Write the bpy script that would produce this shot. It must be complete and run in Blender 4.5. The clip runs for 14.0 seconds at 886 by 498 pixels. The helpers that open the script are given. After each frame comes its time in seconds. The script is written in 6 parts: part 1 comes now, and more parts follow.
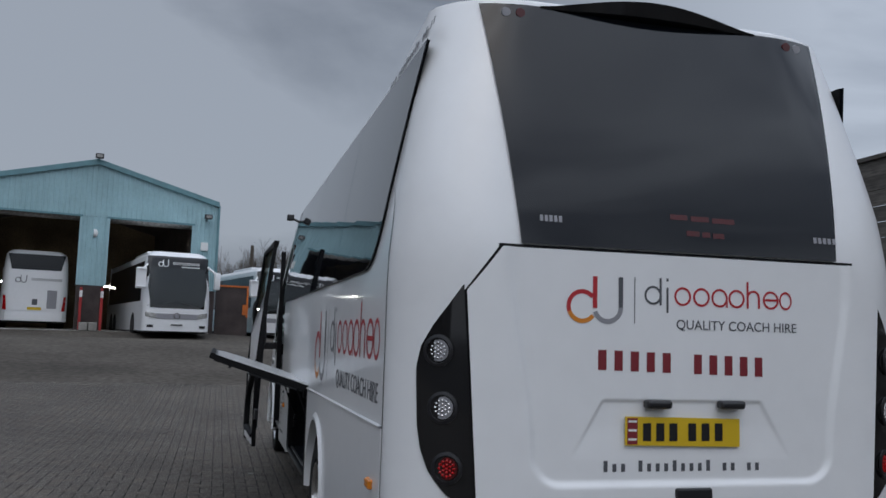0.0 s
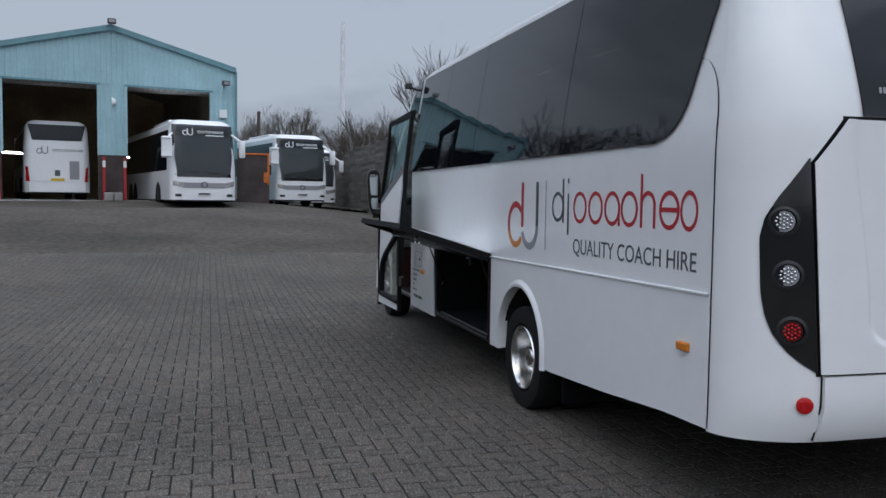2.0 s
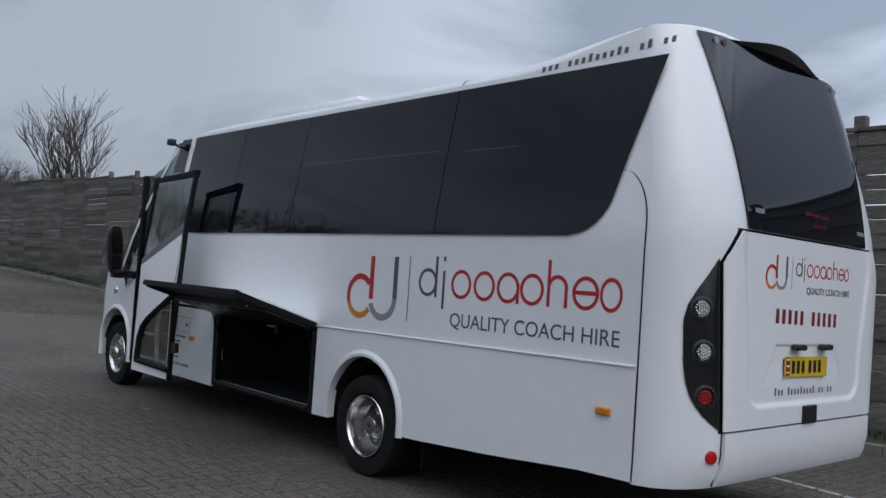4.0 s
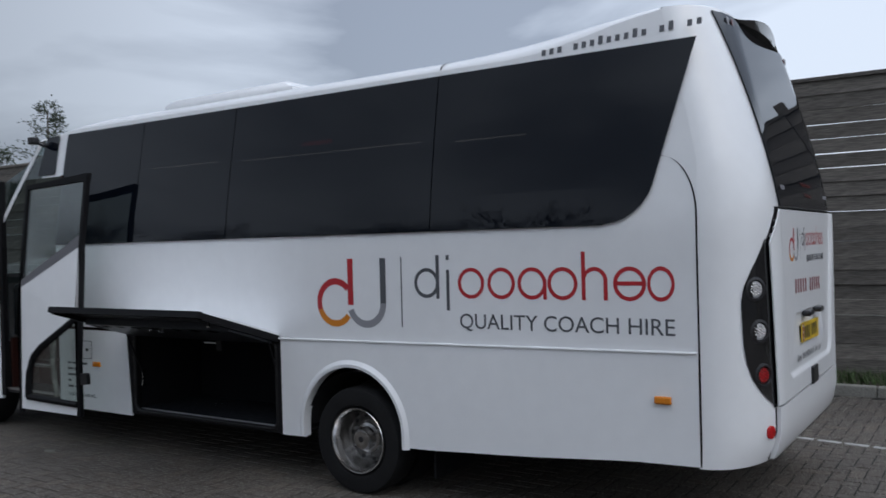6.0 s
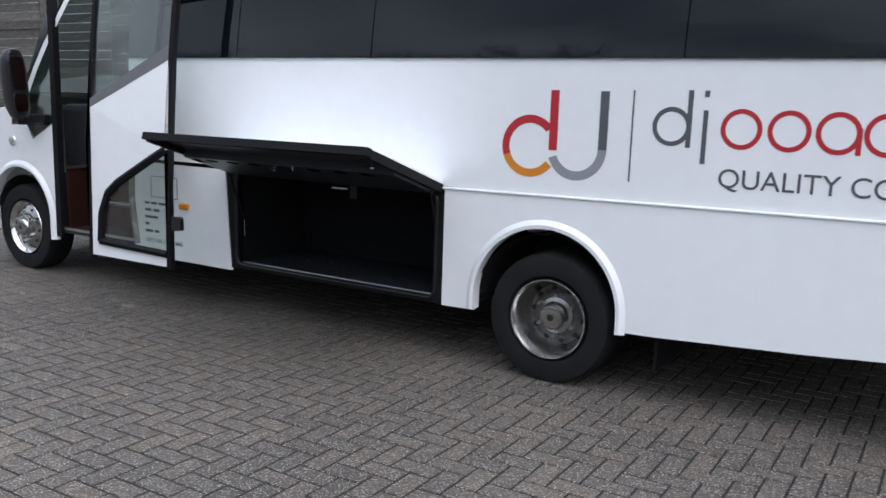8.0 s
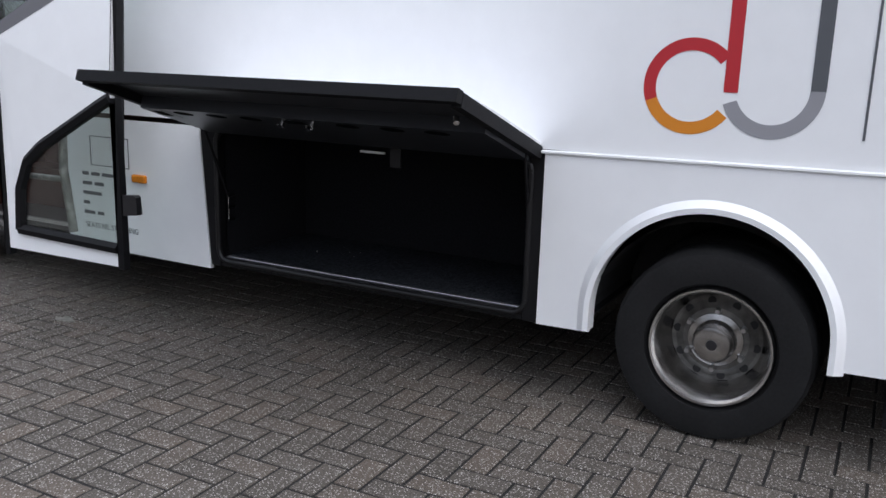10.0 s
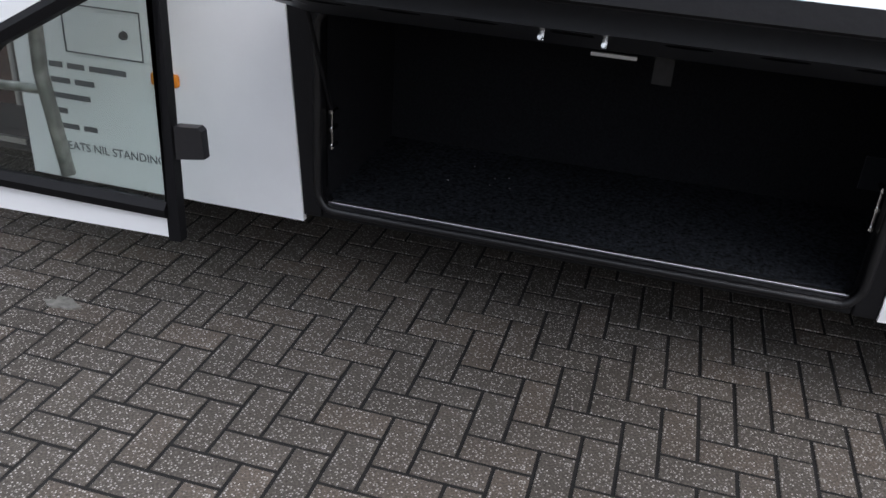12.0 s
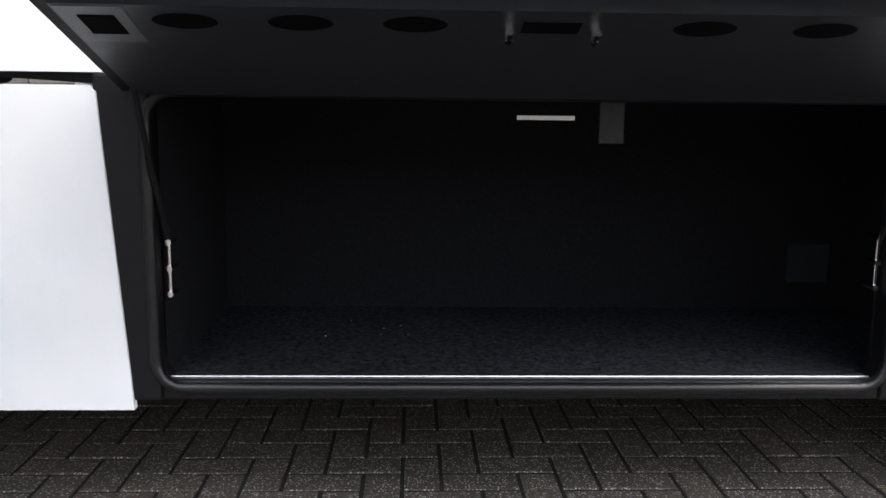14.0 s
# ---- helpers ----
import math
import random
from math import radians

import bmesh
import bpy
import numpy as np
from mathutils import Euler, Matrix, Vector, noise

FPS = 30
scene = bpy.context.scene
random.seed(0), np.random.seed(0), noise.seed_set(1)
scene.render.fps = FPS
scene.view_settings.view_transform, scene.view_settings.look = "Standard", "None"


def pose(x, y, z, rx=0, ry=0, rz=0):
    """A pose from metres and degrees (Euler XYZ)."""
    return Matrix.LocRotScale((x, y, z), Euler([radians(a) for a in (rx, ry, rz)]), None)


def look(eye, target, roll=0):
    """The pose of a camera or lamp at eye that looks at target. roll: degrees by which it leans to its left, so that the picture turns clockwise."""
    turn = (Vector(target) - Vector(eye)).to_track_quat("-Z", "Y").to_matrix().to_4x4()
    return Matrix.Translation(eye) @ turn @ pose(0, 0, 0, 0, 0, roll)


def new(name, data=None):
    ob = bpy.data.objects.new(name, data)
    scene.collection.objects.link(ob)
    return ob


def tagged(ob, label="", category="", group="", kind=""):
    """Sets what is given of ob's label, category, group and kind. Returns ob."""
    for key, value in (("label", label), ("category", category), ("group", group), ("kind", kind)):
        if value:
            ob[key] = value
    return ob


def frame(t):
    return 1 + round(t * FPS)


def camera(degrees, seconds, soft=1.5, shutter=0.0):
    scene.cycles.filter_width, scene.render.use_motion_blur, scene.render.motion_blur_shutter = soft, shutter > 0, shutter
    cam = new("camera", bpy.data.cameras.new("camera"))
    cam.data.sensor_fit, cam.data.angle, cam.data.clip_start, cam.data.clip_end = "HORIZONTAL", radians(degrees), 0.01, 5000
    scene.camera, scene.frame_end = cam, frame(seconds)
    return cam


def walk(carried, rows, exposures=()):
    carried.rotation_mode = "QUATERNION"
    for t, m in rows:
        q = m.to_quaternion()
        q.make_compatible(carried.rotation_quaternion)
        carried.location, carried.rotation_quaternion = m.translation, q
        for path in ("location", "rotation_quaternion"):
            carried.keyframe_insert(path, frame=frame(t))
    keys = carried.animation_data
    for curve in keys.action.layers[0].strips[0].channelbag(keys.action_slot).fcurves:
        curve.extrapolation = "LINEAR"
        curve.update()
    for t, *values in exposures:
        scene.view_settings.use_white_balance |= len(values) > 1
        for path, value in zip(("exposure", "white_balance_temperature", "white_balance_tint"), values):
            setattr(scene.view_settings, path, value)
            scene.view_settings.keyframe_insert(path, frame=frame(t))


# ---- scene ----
cam = camera(55.0, 14.0, shutter=0.12)
PATH = [
    (0, (-0.658, -2.793, 1.404), (-0.158, -0.867, 1.606), 1.7),
    (0.5, (-1.004, -2.926, 1.331), (-0.555, -0.977, 1.377), 1.2),
    (1, (-1.359, -2.85, 1.359), (-0.981, -0.889, 1.239), 0.8),
    (1.5, (-1.702, -2.626, 1.382), (-1.285, -0.673, 1.264), 0.4),
    (2, (-2.053, -2.531, 1.421), (-1.523, -0.606, 1.303), 0.7),
    (2.5, (-2.451, -2.442, 1.467), (-1.777, -0.563, 1.341), 1.6),
    (3, (-2.913, -2.227, 1.423), (-1.954, -0.473, 1.483), 2.8),
    (3.5, (-3.233, -2.033, 1.432), (-1.96, -0.491, 1.454), 3.1),
    (3.7, (-3.393, -1.992, 1.404), (-2.09, -0.476, 1.444), 3.4),
    (5.8, (-4.355, -0.868, 1.511), (-2.772, 0.352, 1.577), -0.5),
    (6, (-4.3, -0.674, 1.615), (-2.631, 0.429, 1.604), -1.5),
    (6.5, (-4.263, -0.187, 1.561), (-2.414, 0.575, 1.52), -0.5),
    (7, (-4.088, 0.07, 1.548), (-2.256, 0.849, 1.357), 0.5),
    (7.5, (-3.817, 0.546, 1.502), (-2.088, 1.499, 1.185), 0.4),
    (8, (-4.009, 1.065, 1.466), (-2.332, 2.1, 1.123), 1.8),
    (8.5, (-4.015, 1.629, 1.61), (-2.39, 2.684, 1.114), 0.7),
    (8.7, (-3.919, 1.772, 1.562), (-2.285, 2.819, 1.077), 0.2),
    (10.8, (-2.712, 3.221, 1.313), (-0.933, 3.94, 0.749), 2.3),
    (11, (-2.731, 3.518, 1.432), (-1.002, 4.12, 0.627), 3.3),
    (11.5, (-2.429, 3.862, 1.464), (-0.674, 4.428, 0.689), 3.3),
    (12, (-2.192, 4.193, 1.479), (-0.473, 4.624, 0.552), 4.0),
    (12.5, (-1.891, 4.422, 1.253), (-0.119, 4.441, 0.324), 3.6),
    (13, (-1.614, 4.548, 1.283), (0.113, 4.514, 0.275), 3.6),
    (13.5, (-1.671, 4.645, 0.939), (0.291, 4.571, 0.558), 3.0),
    (14, (-1.727, 4.614, 0.944), (0.243, 4.54, 0.611), 0.7),
]
walk(cam, [(t, look(eye, target, roll)) for t, eye, target, roll in PATH],
     [(0, -0.22, 6350, 7), (0.5, 0.06, 6250, 7), (1.0, 0.2, 6250, 7), (1.5, 0.27, 6250, 7), (2.0, 0.16, 6250, 7), (2.5, 0.12, 6250, 7), (3.0, 0.03, 6300, 7), (3.5, 0.08, 6300, 7), (6.0, 0.12, 6350, 7), (6.5, 0.16, 6300, 7), (7.0, 0.32, 6350, 7), (7.5, 0.9, 6400, 7), (8.0, 1.15, 6450, 8), (8.5, 1.25, 6500, 9),
      (11, 1.05, 6650, 10), (11.5, 1.12, 6700, 10), (12.0, 1.35, 6750, 10), (12.5, 1.62, 6750, 10), (13.0, 2.65, 7000, 10), (13.5, 2.6, 7150, 10), (14, 2.35, 7050, 10)])


# ---------------------------------------------------------------- world and light
def cloudy_world():
    w = bpy.data.worlds.new("overcast")
    scene.world = w
    w.use_nodes = True
    nt = w.node_tree
    nt.nodes.clear()
    N, L = nt.nodes.new, nt.links.new
    out, bg = N("ShaderNodeOutputWorld"), N("ShaderNodeBackground")
    sky = N("ShaderNodeTexSky")
    sky.sky_type, sky.sun_disc = "NISHITA", False
    sky.sun_elevation, sky.sun_rotation = radians(53), radians(197)
    sky.air_density, sky.dust_density, sky.ozone_density = 1.0, 4.0, 1.0
    scale = N("ShaderNodeVectorMath")
    scale.operation, scale.inputs[3].default_value = "SCALE", 0.09
    L(sky.outputs[0], scale.inputs[0])
    tc, mp = N("ShaderNodeTexCoord"), N("ShaderNodeMapping")
    mp.inputs["Scale"].default_value = (1.0, 1.0, 2.4)
    L(tc.outputs["Generated"], mp.inputs["Vector"])
    n1 = N("ShaderNodeTexNoise")
    n1.inputs["Scale"].default_value, n1.inputs["Detail"].default_value, n1.inputs["Roughness"].default_value = 1.7, 8, 0.5
    n1.inputs["Distortion"].default_value = 0.5
    L(mp.outputs[0], n1.inputs["Vector"])
    ramp = N("ShaderNodeValToRGB")
    e = ramp.color_ramp.elements
    e[0].position, e[0].color = 0.41, (0.205, 0.226, 0.280, 1)
    e[1].position, e[1].color = 0.58, (0.460, 0.495, 0.575, 1)
    L(n1.outputs[0], ramp.inputs[0])
    mix = N("ShaderNodeMixRGB")
    mix.inputs[0].default_value = 0.86
    L(scale.outputs[0], mix.inputs[1])
    L(ramp.outputs[0], mix.inputs[2])
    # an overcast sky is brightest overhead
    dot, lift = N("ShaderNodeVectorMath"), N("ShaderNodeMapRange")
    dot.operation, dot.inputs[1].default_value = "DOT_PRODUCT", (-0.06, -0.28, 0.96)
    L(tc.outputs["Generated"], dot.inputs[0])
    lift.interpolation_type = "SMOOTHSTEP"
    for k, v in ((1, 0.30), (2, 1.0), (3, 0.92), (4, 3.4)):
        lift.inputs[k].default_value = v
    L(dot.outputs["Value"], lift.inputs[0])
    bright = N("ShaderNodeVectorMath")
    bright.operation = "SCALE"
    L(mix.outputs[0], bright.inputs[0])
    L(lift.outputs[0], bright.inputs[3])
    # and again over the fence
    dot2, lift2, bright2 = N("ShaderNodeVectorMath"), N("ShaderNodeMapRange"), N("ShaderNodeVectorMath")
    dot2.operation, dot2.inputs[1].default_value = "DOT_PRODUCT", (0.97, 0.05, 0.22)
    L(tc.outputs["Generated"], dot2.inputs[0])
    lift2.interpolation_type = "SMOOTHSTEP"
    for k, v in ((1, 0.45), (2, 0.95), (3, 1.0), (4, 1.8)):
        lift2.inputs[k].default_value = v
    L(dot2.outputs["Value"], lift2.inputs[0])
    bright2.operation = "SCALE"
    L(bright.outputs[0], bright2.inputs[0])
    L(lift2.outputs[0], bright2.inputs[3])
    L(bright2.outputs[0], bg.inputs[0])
    bg.inputs[1].default_value = SKY
    L(bg.outputs[0], out.inputs[0])


SKY = 1.0
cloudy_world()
sun = new("sun", bpy.data.lights.new("sun", "SUN"))
sun.data.energy, sun.data.angle, sun.data.color = 0.25, radians(120), (0.97, 0.98, 1.0)
sun.matrix_world = look((-6, -20, 28), (0, 0, 0))


# ---------------------------------------------------------------- materials
def material(name, base, rough=0.5, metal=0.0, grain=0.0, scale=40.0, bump=0.0, stain=0.0, stain_scale=1.5,
             random_shade=0.0, coat=0.0, spec=0.5, stretch=(1, 1, 1)):
    """One surface: base colour, with grain and stains at two scales and fine relief."""
    m = bpy.data.materials.new(name)
    m.use_nodes = True
    nt = m.node_tree
    N, L = nt.nodes.new, nt.links.new
    b = nt.nodes["Principled BSDF"]
    b.inputs["Base Color"].default_value = (*base, 1)
    b.inputs["Roughness"].default_value, b.inputs["Metallic"].default_value = rough, metal
    b.inputs["Coat Weight"].default_value, b.inputs["Specular IOR Level"].default_value = coat, spec
    b.inputs["Coat Roughness"].default_value = 0.06
    m.diffuse_color = (*base, 1)
    if grain or stain or bump or random_shade:
        tc, mp = N("ShaderNodeTexCoord"), N("ShaderNodeMapping")
        mp.inputs["Scale"].default_value = stretch
        info = N("ShaderNodeObjectInfo")
        L(tc.outputs["Object"], mp.inputs["Vector"])
        n1, n2 = N("ShaderNodeTexNoise"), N("ShaderNodeTexNoise")
        for n, s, d in ((n1, scale, 6), (n2, stain_scale, 4)):
            n.inputs["Scale"].default_value, n.inputs["Detail"].default_value = s, d
            L(mp.outputs[0], n.inputs["Vector"])
        r1, r2 = N("ShaderNodeMapRange"), N("ShaderNodeMapRange")
        L(n1.outputs[0], r1.inputs[0])
        L(n2.outputs[0], r2.inputs[0])
        for r, amount in ((r1, grain), (r2, stain)):
            r.inputs[1].default_value, r.inputs[2].default_value = 0.3, 0.7
            r.inputs[3].default_value, r.inputs[4].default_value = 1 - amount, 1 + amount
        mul = N("ShaderNodeMath")
        mul.operation = "MULTIPLY"
        L(r1.outputs[0], mul.inputs[0])
        L(r2.outputs[0], mul.inputs[1])
        last = mul
        if random_shade:
            rr, mm = N("ShaderNodeMapRange"), N("ShaderNodeMath")
            geo, add, fr = N("ShaderNodeNewGeometry"), N("ShaderNodeMath"), N("ShaderNodeMath")
            L(info.outputs["Random"], add.inputs[0])
            L(geo.outputs["Random Per Island"], add.inputs[1])
            fr.operation = "FRACT"
            L(add.outputs[0], fr.inputs[0])
            L(fr.outputs[0], rr.inputs[0])
            rr.inputs[3].default_value, rr.inputs[4].default_value = 1 - random_shade, 1 + random_shade
            mm.operation = "MULTIPLY"
            L(mul.outputs[0], mm.inputs[0])
            L(rr.outputs[0], mm.inputs[1])
            last = mm
        sc = N("ShaderNodeVectorMath")
        sc.operation, sc.inputs[0].default_value = "SCALE", base
        L(last.outputs[0], sc.inputs[3])
        L(sc.outputs[0], b.inputs["Base Color"])
        if bump:
            bp = N("ShaderNodeBump")
            bp.inputs["Strength"].default_value, bp.inputs["Distance"].default_value = bump, 0.004
            L(n1.outputs[0], bp.inputs["Height"])
            L(bp.outputs[0], b.inputs["Normal"])
    return m


def glass(name, tint, clear):
    """Tinted pane: mirror-like dark surface that lets a part of the light through."""
    m = bpy.data.materials.new(name)
    m.use_nodes = True
    nt = m.node_tree
    N, L = nt.nodes.new, nt.links.new
    b, out = nt.nodes["Principled BSDF"], nt.nodes["Material Output"]
    b.inputs["Base Color"].default_value = (*tint, 1)
    b.inputs["Roughness"].default_value, b.inputs["IOR"].default_value = 0.02, 1.46
    tr, mix = N("ShaderNodeBsdfTransparent"), N("ShaderNodeMixShader")
    mix.inputs[0].default_value = clear
    L(b.outputs[0], mix.inputs[1])
    L(tr.outputs[0], mix.inputs[2])
    L(mix.outputs[0], out.inputs[0])
    m.diffuse_color = (*tint, 1)
    return m


def clear_glass(name, tint):
    """Clear pane: lets the light through, with a mirror's gloss on top."""
    m = bpy.data.materials.new(name)
    m.use_nodes = True
    nt = m.node_tree
    N, L = nt.nodes.new, nt.links.new
    nt.nodes.remove(nt.nodes["Principled BSDF"])
    tr, gl, mix = N("ShaderNodeBsdfTransparent"), N("ShaderNodeBsdfGlossy"), N("ShaderNodeMixShader")
    fr, power, gain = N("ShaderNodeLayerWeight"), N("ShaderNodeMath"), N("ShaderNodeMath")
    power.operation, power.inputs[1].default_value = "POWER", 3.0
    gain.operation, gain.inputs[1].default_value, gain.inputs[2].default_value = "MULTIPLY_ADD", 0.85, 0.06
    fr.inputs["Blend"].default_value = 0.5
    L(fr.outputs["Facing"], power.inputs[0])
    L(power.outputs[0], gain.inputs[0])
    tr.inputs["Color"].default_value = (*tint, 1)
    gl.inputs["Roughness"].default_value = 0.02
    L(gain.outputs[0], mix.inputs[0])
    L(tr.outputs[0], mix.inputs[1])
    L(gl.outputs[0], mix.inputs[2])
    L(mix.outputs[0], nt.nodes["Material Output"].inputs[0])
    m.diffuse_color = (*tint, 1)
    return m


def glow(name, colour, power):
    m = material(name, colour, 0.4)
    b = m.node_tree.nodes["Principled BSDF"]
    b.inputs["Emission Color"].default_value, b.inputs["Emission Strength"].default_value = (*colour, 1), power
    return m


def paver_material():
    """Weathered concrete block: grey-brown, each block a little different, with pale stone flecks."""
    m = material("concrete_paver", (0.078, 0.069, 0.0595), 0.74, grain=0.4, scale=150, bump=0.9, stain=0.3, stain_scale=0.5, random_shade=0.12, spec=0.15)
    nt = m.node_tree
    N, L = nt.nodes.new, nt.links.new
    b = nt.nodes["Principled BSDF"]
    base = b.inputs["Base Color"].links[0].from_socket
    tc = next(n for n in nt.nodes if n.bl_idname == "ShaderNodeTexCoord")
    info, geo, add, fr = N("ShaderNodeObjectInfo"), N("ShaderNodeNewGeometry"), N("ShaderNodeMath"), N("ShaderNodeMath")
    L(info.outputs["Random"], add.inputs[0])
    L(geo.outputs["Random Per Island"], add.inputs[1])
    fr.operation, add.inputs[2].default_value = "FRACT", 0.0
    L(add.outputs[0], fr.inputs[0])
    hue = N("ShaderNodeValToRGB")
    e = hue.color_ramp.elements
    e[0].position, e[0].color = 0.55, (1.0, 1.0, 1.0, 1)
    e[1].position, e[1].color = 0.95, (1.05, 0.99, 0.95, 1)
    L(fr.outputs[0], hue.inputs[0])
    tint = N("ShaderNodeMixRGB")
    tint.blend_type, tint.inputs[0].default_value = "MULTIPLY", 1.0
    L(base, tint.inputs[1])
    L(hue.outputs[0], tint.inputs[2])
    fleck = N("ShaderNodeTexVoronoi")
    fleck.inputs["Scale"].default_value = 150.0
    L(tc.outputs["Object"], fleck.inputs["Vector"])
    cut, sep = N("ShaderNodeValToRGB"), N("ShaderNodeSeparateColor")
    c = cut.color_ramp.elements
    c[0].position, c[0].color = 0.12, (1, 1, 1, 1)
    c[1].position, c[1].color = 0.50, (0, 0, 0, 1)
    L(fleck.outputs["Distance"], cut.inputs[0])
    L(fleck.outputs["Color"], sep.inputs[0])
    some = N("ShaderNodeMapRange")
    some.inputs[1].default_value, some.inputs[2].default_value = 0.45, 0.70
    L(sep.outputs[0], some.inputs[0])
    both = N("ShaderNodeMath")
    both.operation = "MULTIPLY"
    L(cut.outputs[0], both.inputs[0])
    L(some.outputs[0], both.inputs[1])
    mix = N("ShaderNodeMixRGB")
    mix.inputs[2].default_value = (0.46, 0.44, 0.41, 1)
    L(both.outputs[0], mix.inputs[0])
    L(tint.outputs[0], mix.inputs[1])
    L(mix.outputs[0], b.inputs["Base Color"])
    return m


WHITE = material("white_paint", (0.78, 0.79, 0.80), 0.28, grain=0.015, scale=9, stain=0.03, stain_scale=0.8, coat=0.5)
CHASSIS = material("underbody_black", (0.012, 0.012, 0.013), 0.7, grain=0.3)
RUBBER = material("rubber", (0.0045, 0.0045, 0.0055), 0.6, grain=0.15, scale=60, bump=0.2, spec=0.2)
FRAME = material("soft_black_seal", (0.005, 0.005, 0.006), 0.5, grain=0.2, scale=60, bump=0.15, spec=0.25)
SEAL = material("rubber_seal", (0.008, 0.008, 0.009), 0.35, grain=0.15, scale=60, bump=0.1, spec=0.4)
# near-black for the shade inside the lid's holes, which are not cut
HOLE_SHADE = material("hole_shade_black", (0.004, 0.004, 0.0045), 0.9, spec=0.03)
TYRE = material("tyre", (0.009, 0.009, 0.0095), 0.82, grain=0.2, scale=90, bump=0.3, stain=0.25, stain_scale=5, spec=0.25)
BLACK = material("black_plastic", (0.015, 0.015, 0.017), 0.32, grain=0.1, scale=80)
GLOSS = material("gloss_black", (0.010, 0.010, 0.011), 0.08, coat=0.6)
CARPET = material("black_carpet", (0.016, 0.018, 0.022), 0.95, grain=1.0, scale=85, bump=0.9, stain=0.3, spec=0.1)
DARKWALL = material("bay_lining", (0.0125, 0.013, 0.015), 0.9, grain=0.3, scale=120, bump=0.4, spec=0.06)
LINER = material("lid_liner_black", (0.024, 0.026, 0.031), 0.35, grain=0.1, scale=60, bump=0.15)
ALU = material("aluminium", (0.55, 0.55, 0.56), 0.32, 1.0, grain=0.1, scale=120)
WHEEL = material("bright_wheel_steel", (0.50, 0.49, 0.48), 0.2, 1.0, grain=0.2, scale=25, stain=0.15, stain_scale=6)
DISC = material("wheel_disc_grey", (0.15, 0.147, 0.14), 0.42, 0.7, grain=0.3, scale=30, stain=0.3, stain_scale=8)
BAND = material("grey_band", (0.13, 0.13, 0.14), 0.35)
MIRROR = material("mirror_glass", (0.82, 0.84, 0.84), 0.02, 1.0)
CHROME = material("polished_steel", (0.72, 0.72, 0.72), 0.14, 1.0, grain=0.12, scale=14)
STEEL = material("dull_steel", (0.31, 0.30, 0.285), 0.4, 0.9, grain=0.3, scale=30, stain=0.3, stain_scale=8)
PRIVACY = glass("privacy_glass", (0.0028, 0.0042, 0.0075), 0.05)
TEAL = clear_glass("windscreen_glass", (0.50, 0.58, 0.57))
SCREEN = glass("coach_screen", (0.038, 0.045, 0.048), 0.15)
CLEAR = clear_glass("door_glass", (0.90, 0.95, 0.93))
LENS = material("clear_lens", (0.62, 0.62, 0.60), 0.15, 0.6, grain=0.6, scale=130, bump=0.6)
RED_LENS = material("red_lens", (0.42, 0.006, 0.008), 0.15, grain=0.4, scale=120, bump=0.5)
DARK_RED = material("dark_red_lens", (0.07, 0.006, 0.007), 0.2)
AMBER = material("amber_lens", (0.62, 0.20, 0.015), 0.2, grain=0.25, scale=150)
RED = material("red_vinyl", (0.42, 0.022, 0.030), 0.4)
MAROON = material("maroon_vinyl", (0.19, 0.022, 0.030), 0.4)
GREY = material("grey_vinyl", (0.085, 0.09, 0.10), 0.4)
ORANGE = material("orange_vinyl", (0.60, 0.21, 0.02), 0.4)
SILVER = material("silver_vinyl", (0.26, 0.26, 0.28), 0.4)
YELLOW = material("number_plate", (0.62, 0.42, 0.02), 0.35)
MAHOGANY = material("mahogany", (0.030, 0.010, 0.008), 0.35, grain=0.4, scale=12, stretch=(1, 1, 8))
# seat fabric, kept this dark so the entrance behind the door looks shaded
SEAT = material("dark_fabric_and_shade", (0.011, 0.011, 0.013), 0.9, grain=0.3, scale=90)
SIGN = material("white_sign", (0.75, 0.76, 0.75), 0.4)
GROUND = material("joint_sand", (0.006, 0.0055, 0.005), 0.95, grain=0.4, scale=120, stain=0.3, stain_scale=0.6, bump=0.6)
PAVER = paver_material()
PAINTED = material("worn_white_paver", (0.36, 0.36, 0.35), 0.7, grain=0.25, scale=60, stain=0.3, stain_scale=9)
KERB = material("kerb_concrete", (0.19, 0.185, 0.165), 0.85, grain=0.3, scale=60, bump=0.6, stain=0.3)
GRASS = material("grass", (0.035, 0.065, 0.015), 0.8, grain=0.4, scale=20, random_shade=0.35)
SOIL = material("soil", (0.05, 0.042, 0.03), 0.95, grain=0.4, scale=20, bump=0.8)
TIMBER = material("weathered_timber", (0.112, 0.102, 0.090), 0.85, grain=0.42, scale=16, bump=0.7, stain=0.3, stain_scale=1.2, random_shade=0.32, stretch=(5, 0.5, 5))
CLADDING = material("blue_cladding", (0.30, 0.46, 0.50), 0.5, grain=0.04, scale=8, stain=0.14, stain_scale=0.7)
TRIM = material("teal_trim", (0.12, 0.24, 0.27), 0.45, stain=0.15)
# brick of the piers; also the dark tone that shades the workshop's inside
BRICKWORK = material("dark_brick_and_shade", (0.055, 0.042, 0.04), 0.85, grain=0.3, scale=25, bump=0.5, stain=0.3)
BACKWALL = material("brown_block_wall", (0.16, 0.12, 0.075), 0.85, grain=0.3, scale=12, stain=0.4, stain_scale=0.6)
CONCRETE = material("concrete", (0.30, 0.29, 0.27), 0.85, grain=0.2, scale=30, bump=0.4, stain=0.25)
RED_POST = material("red_paint", (0.33, 0.02, 0.02), 0.5, stain=0.2)
ORANGE_BOX = material("orange_paint", (0.55, 0.14, 0.02), 0.5, stain=0.2)
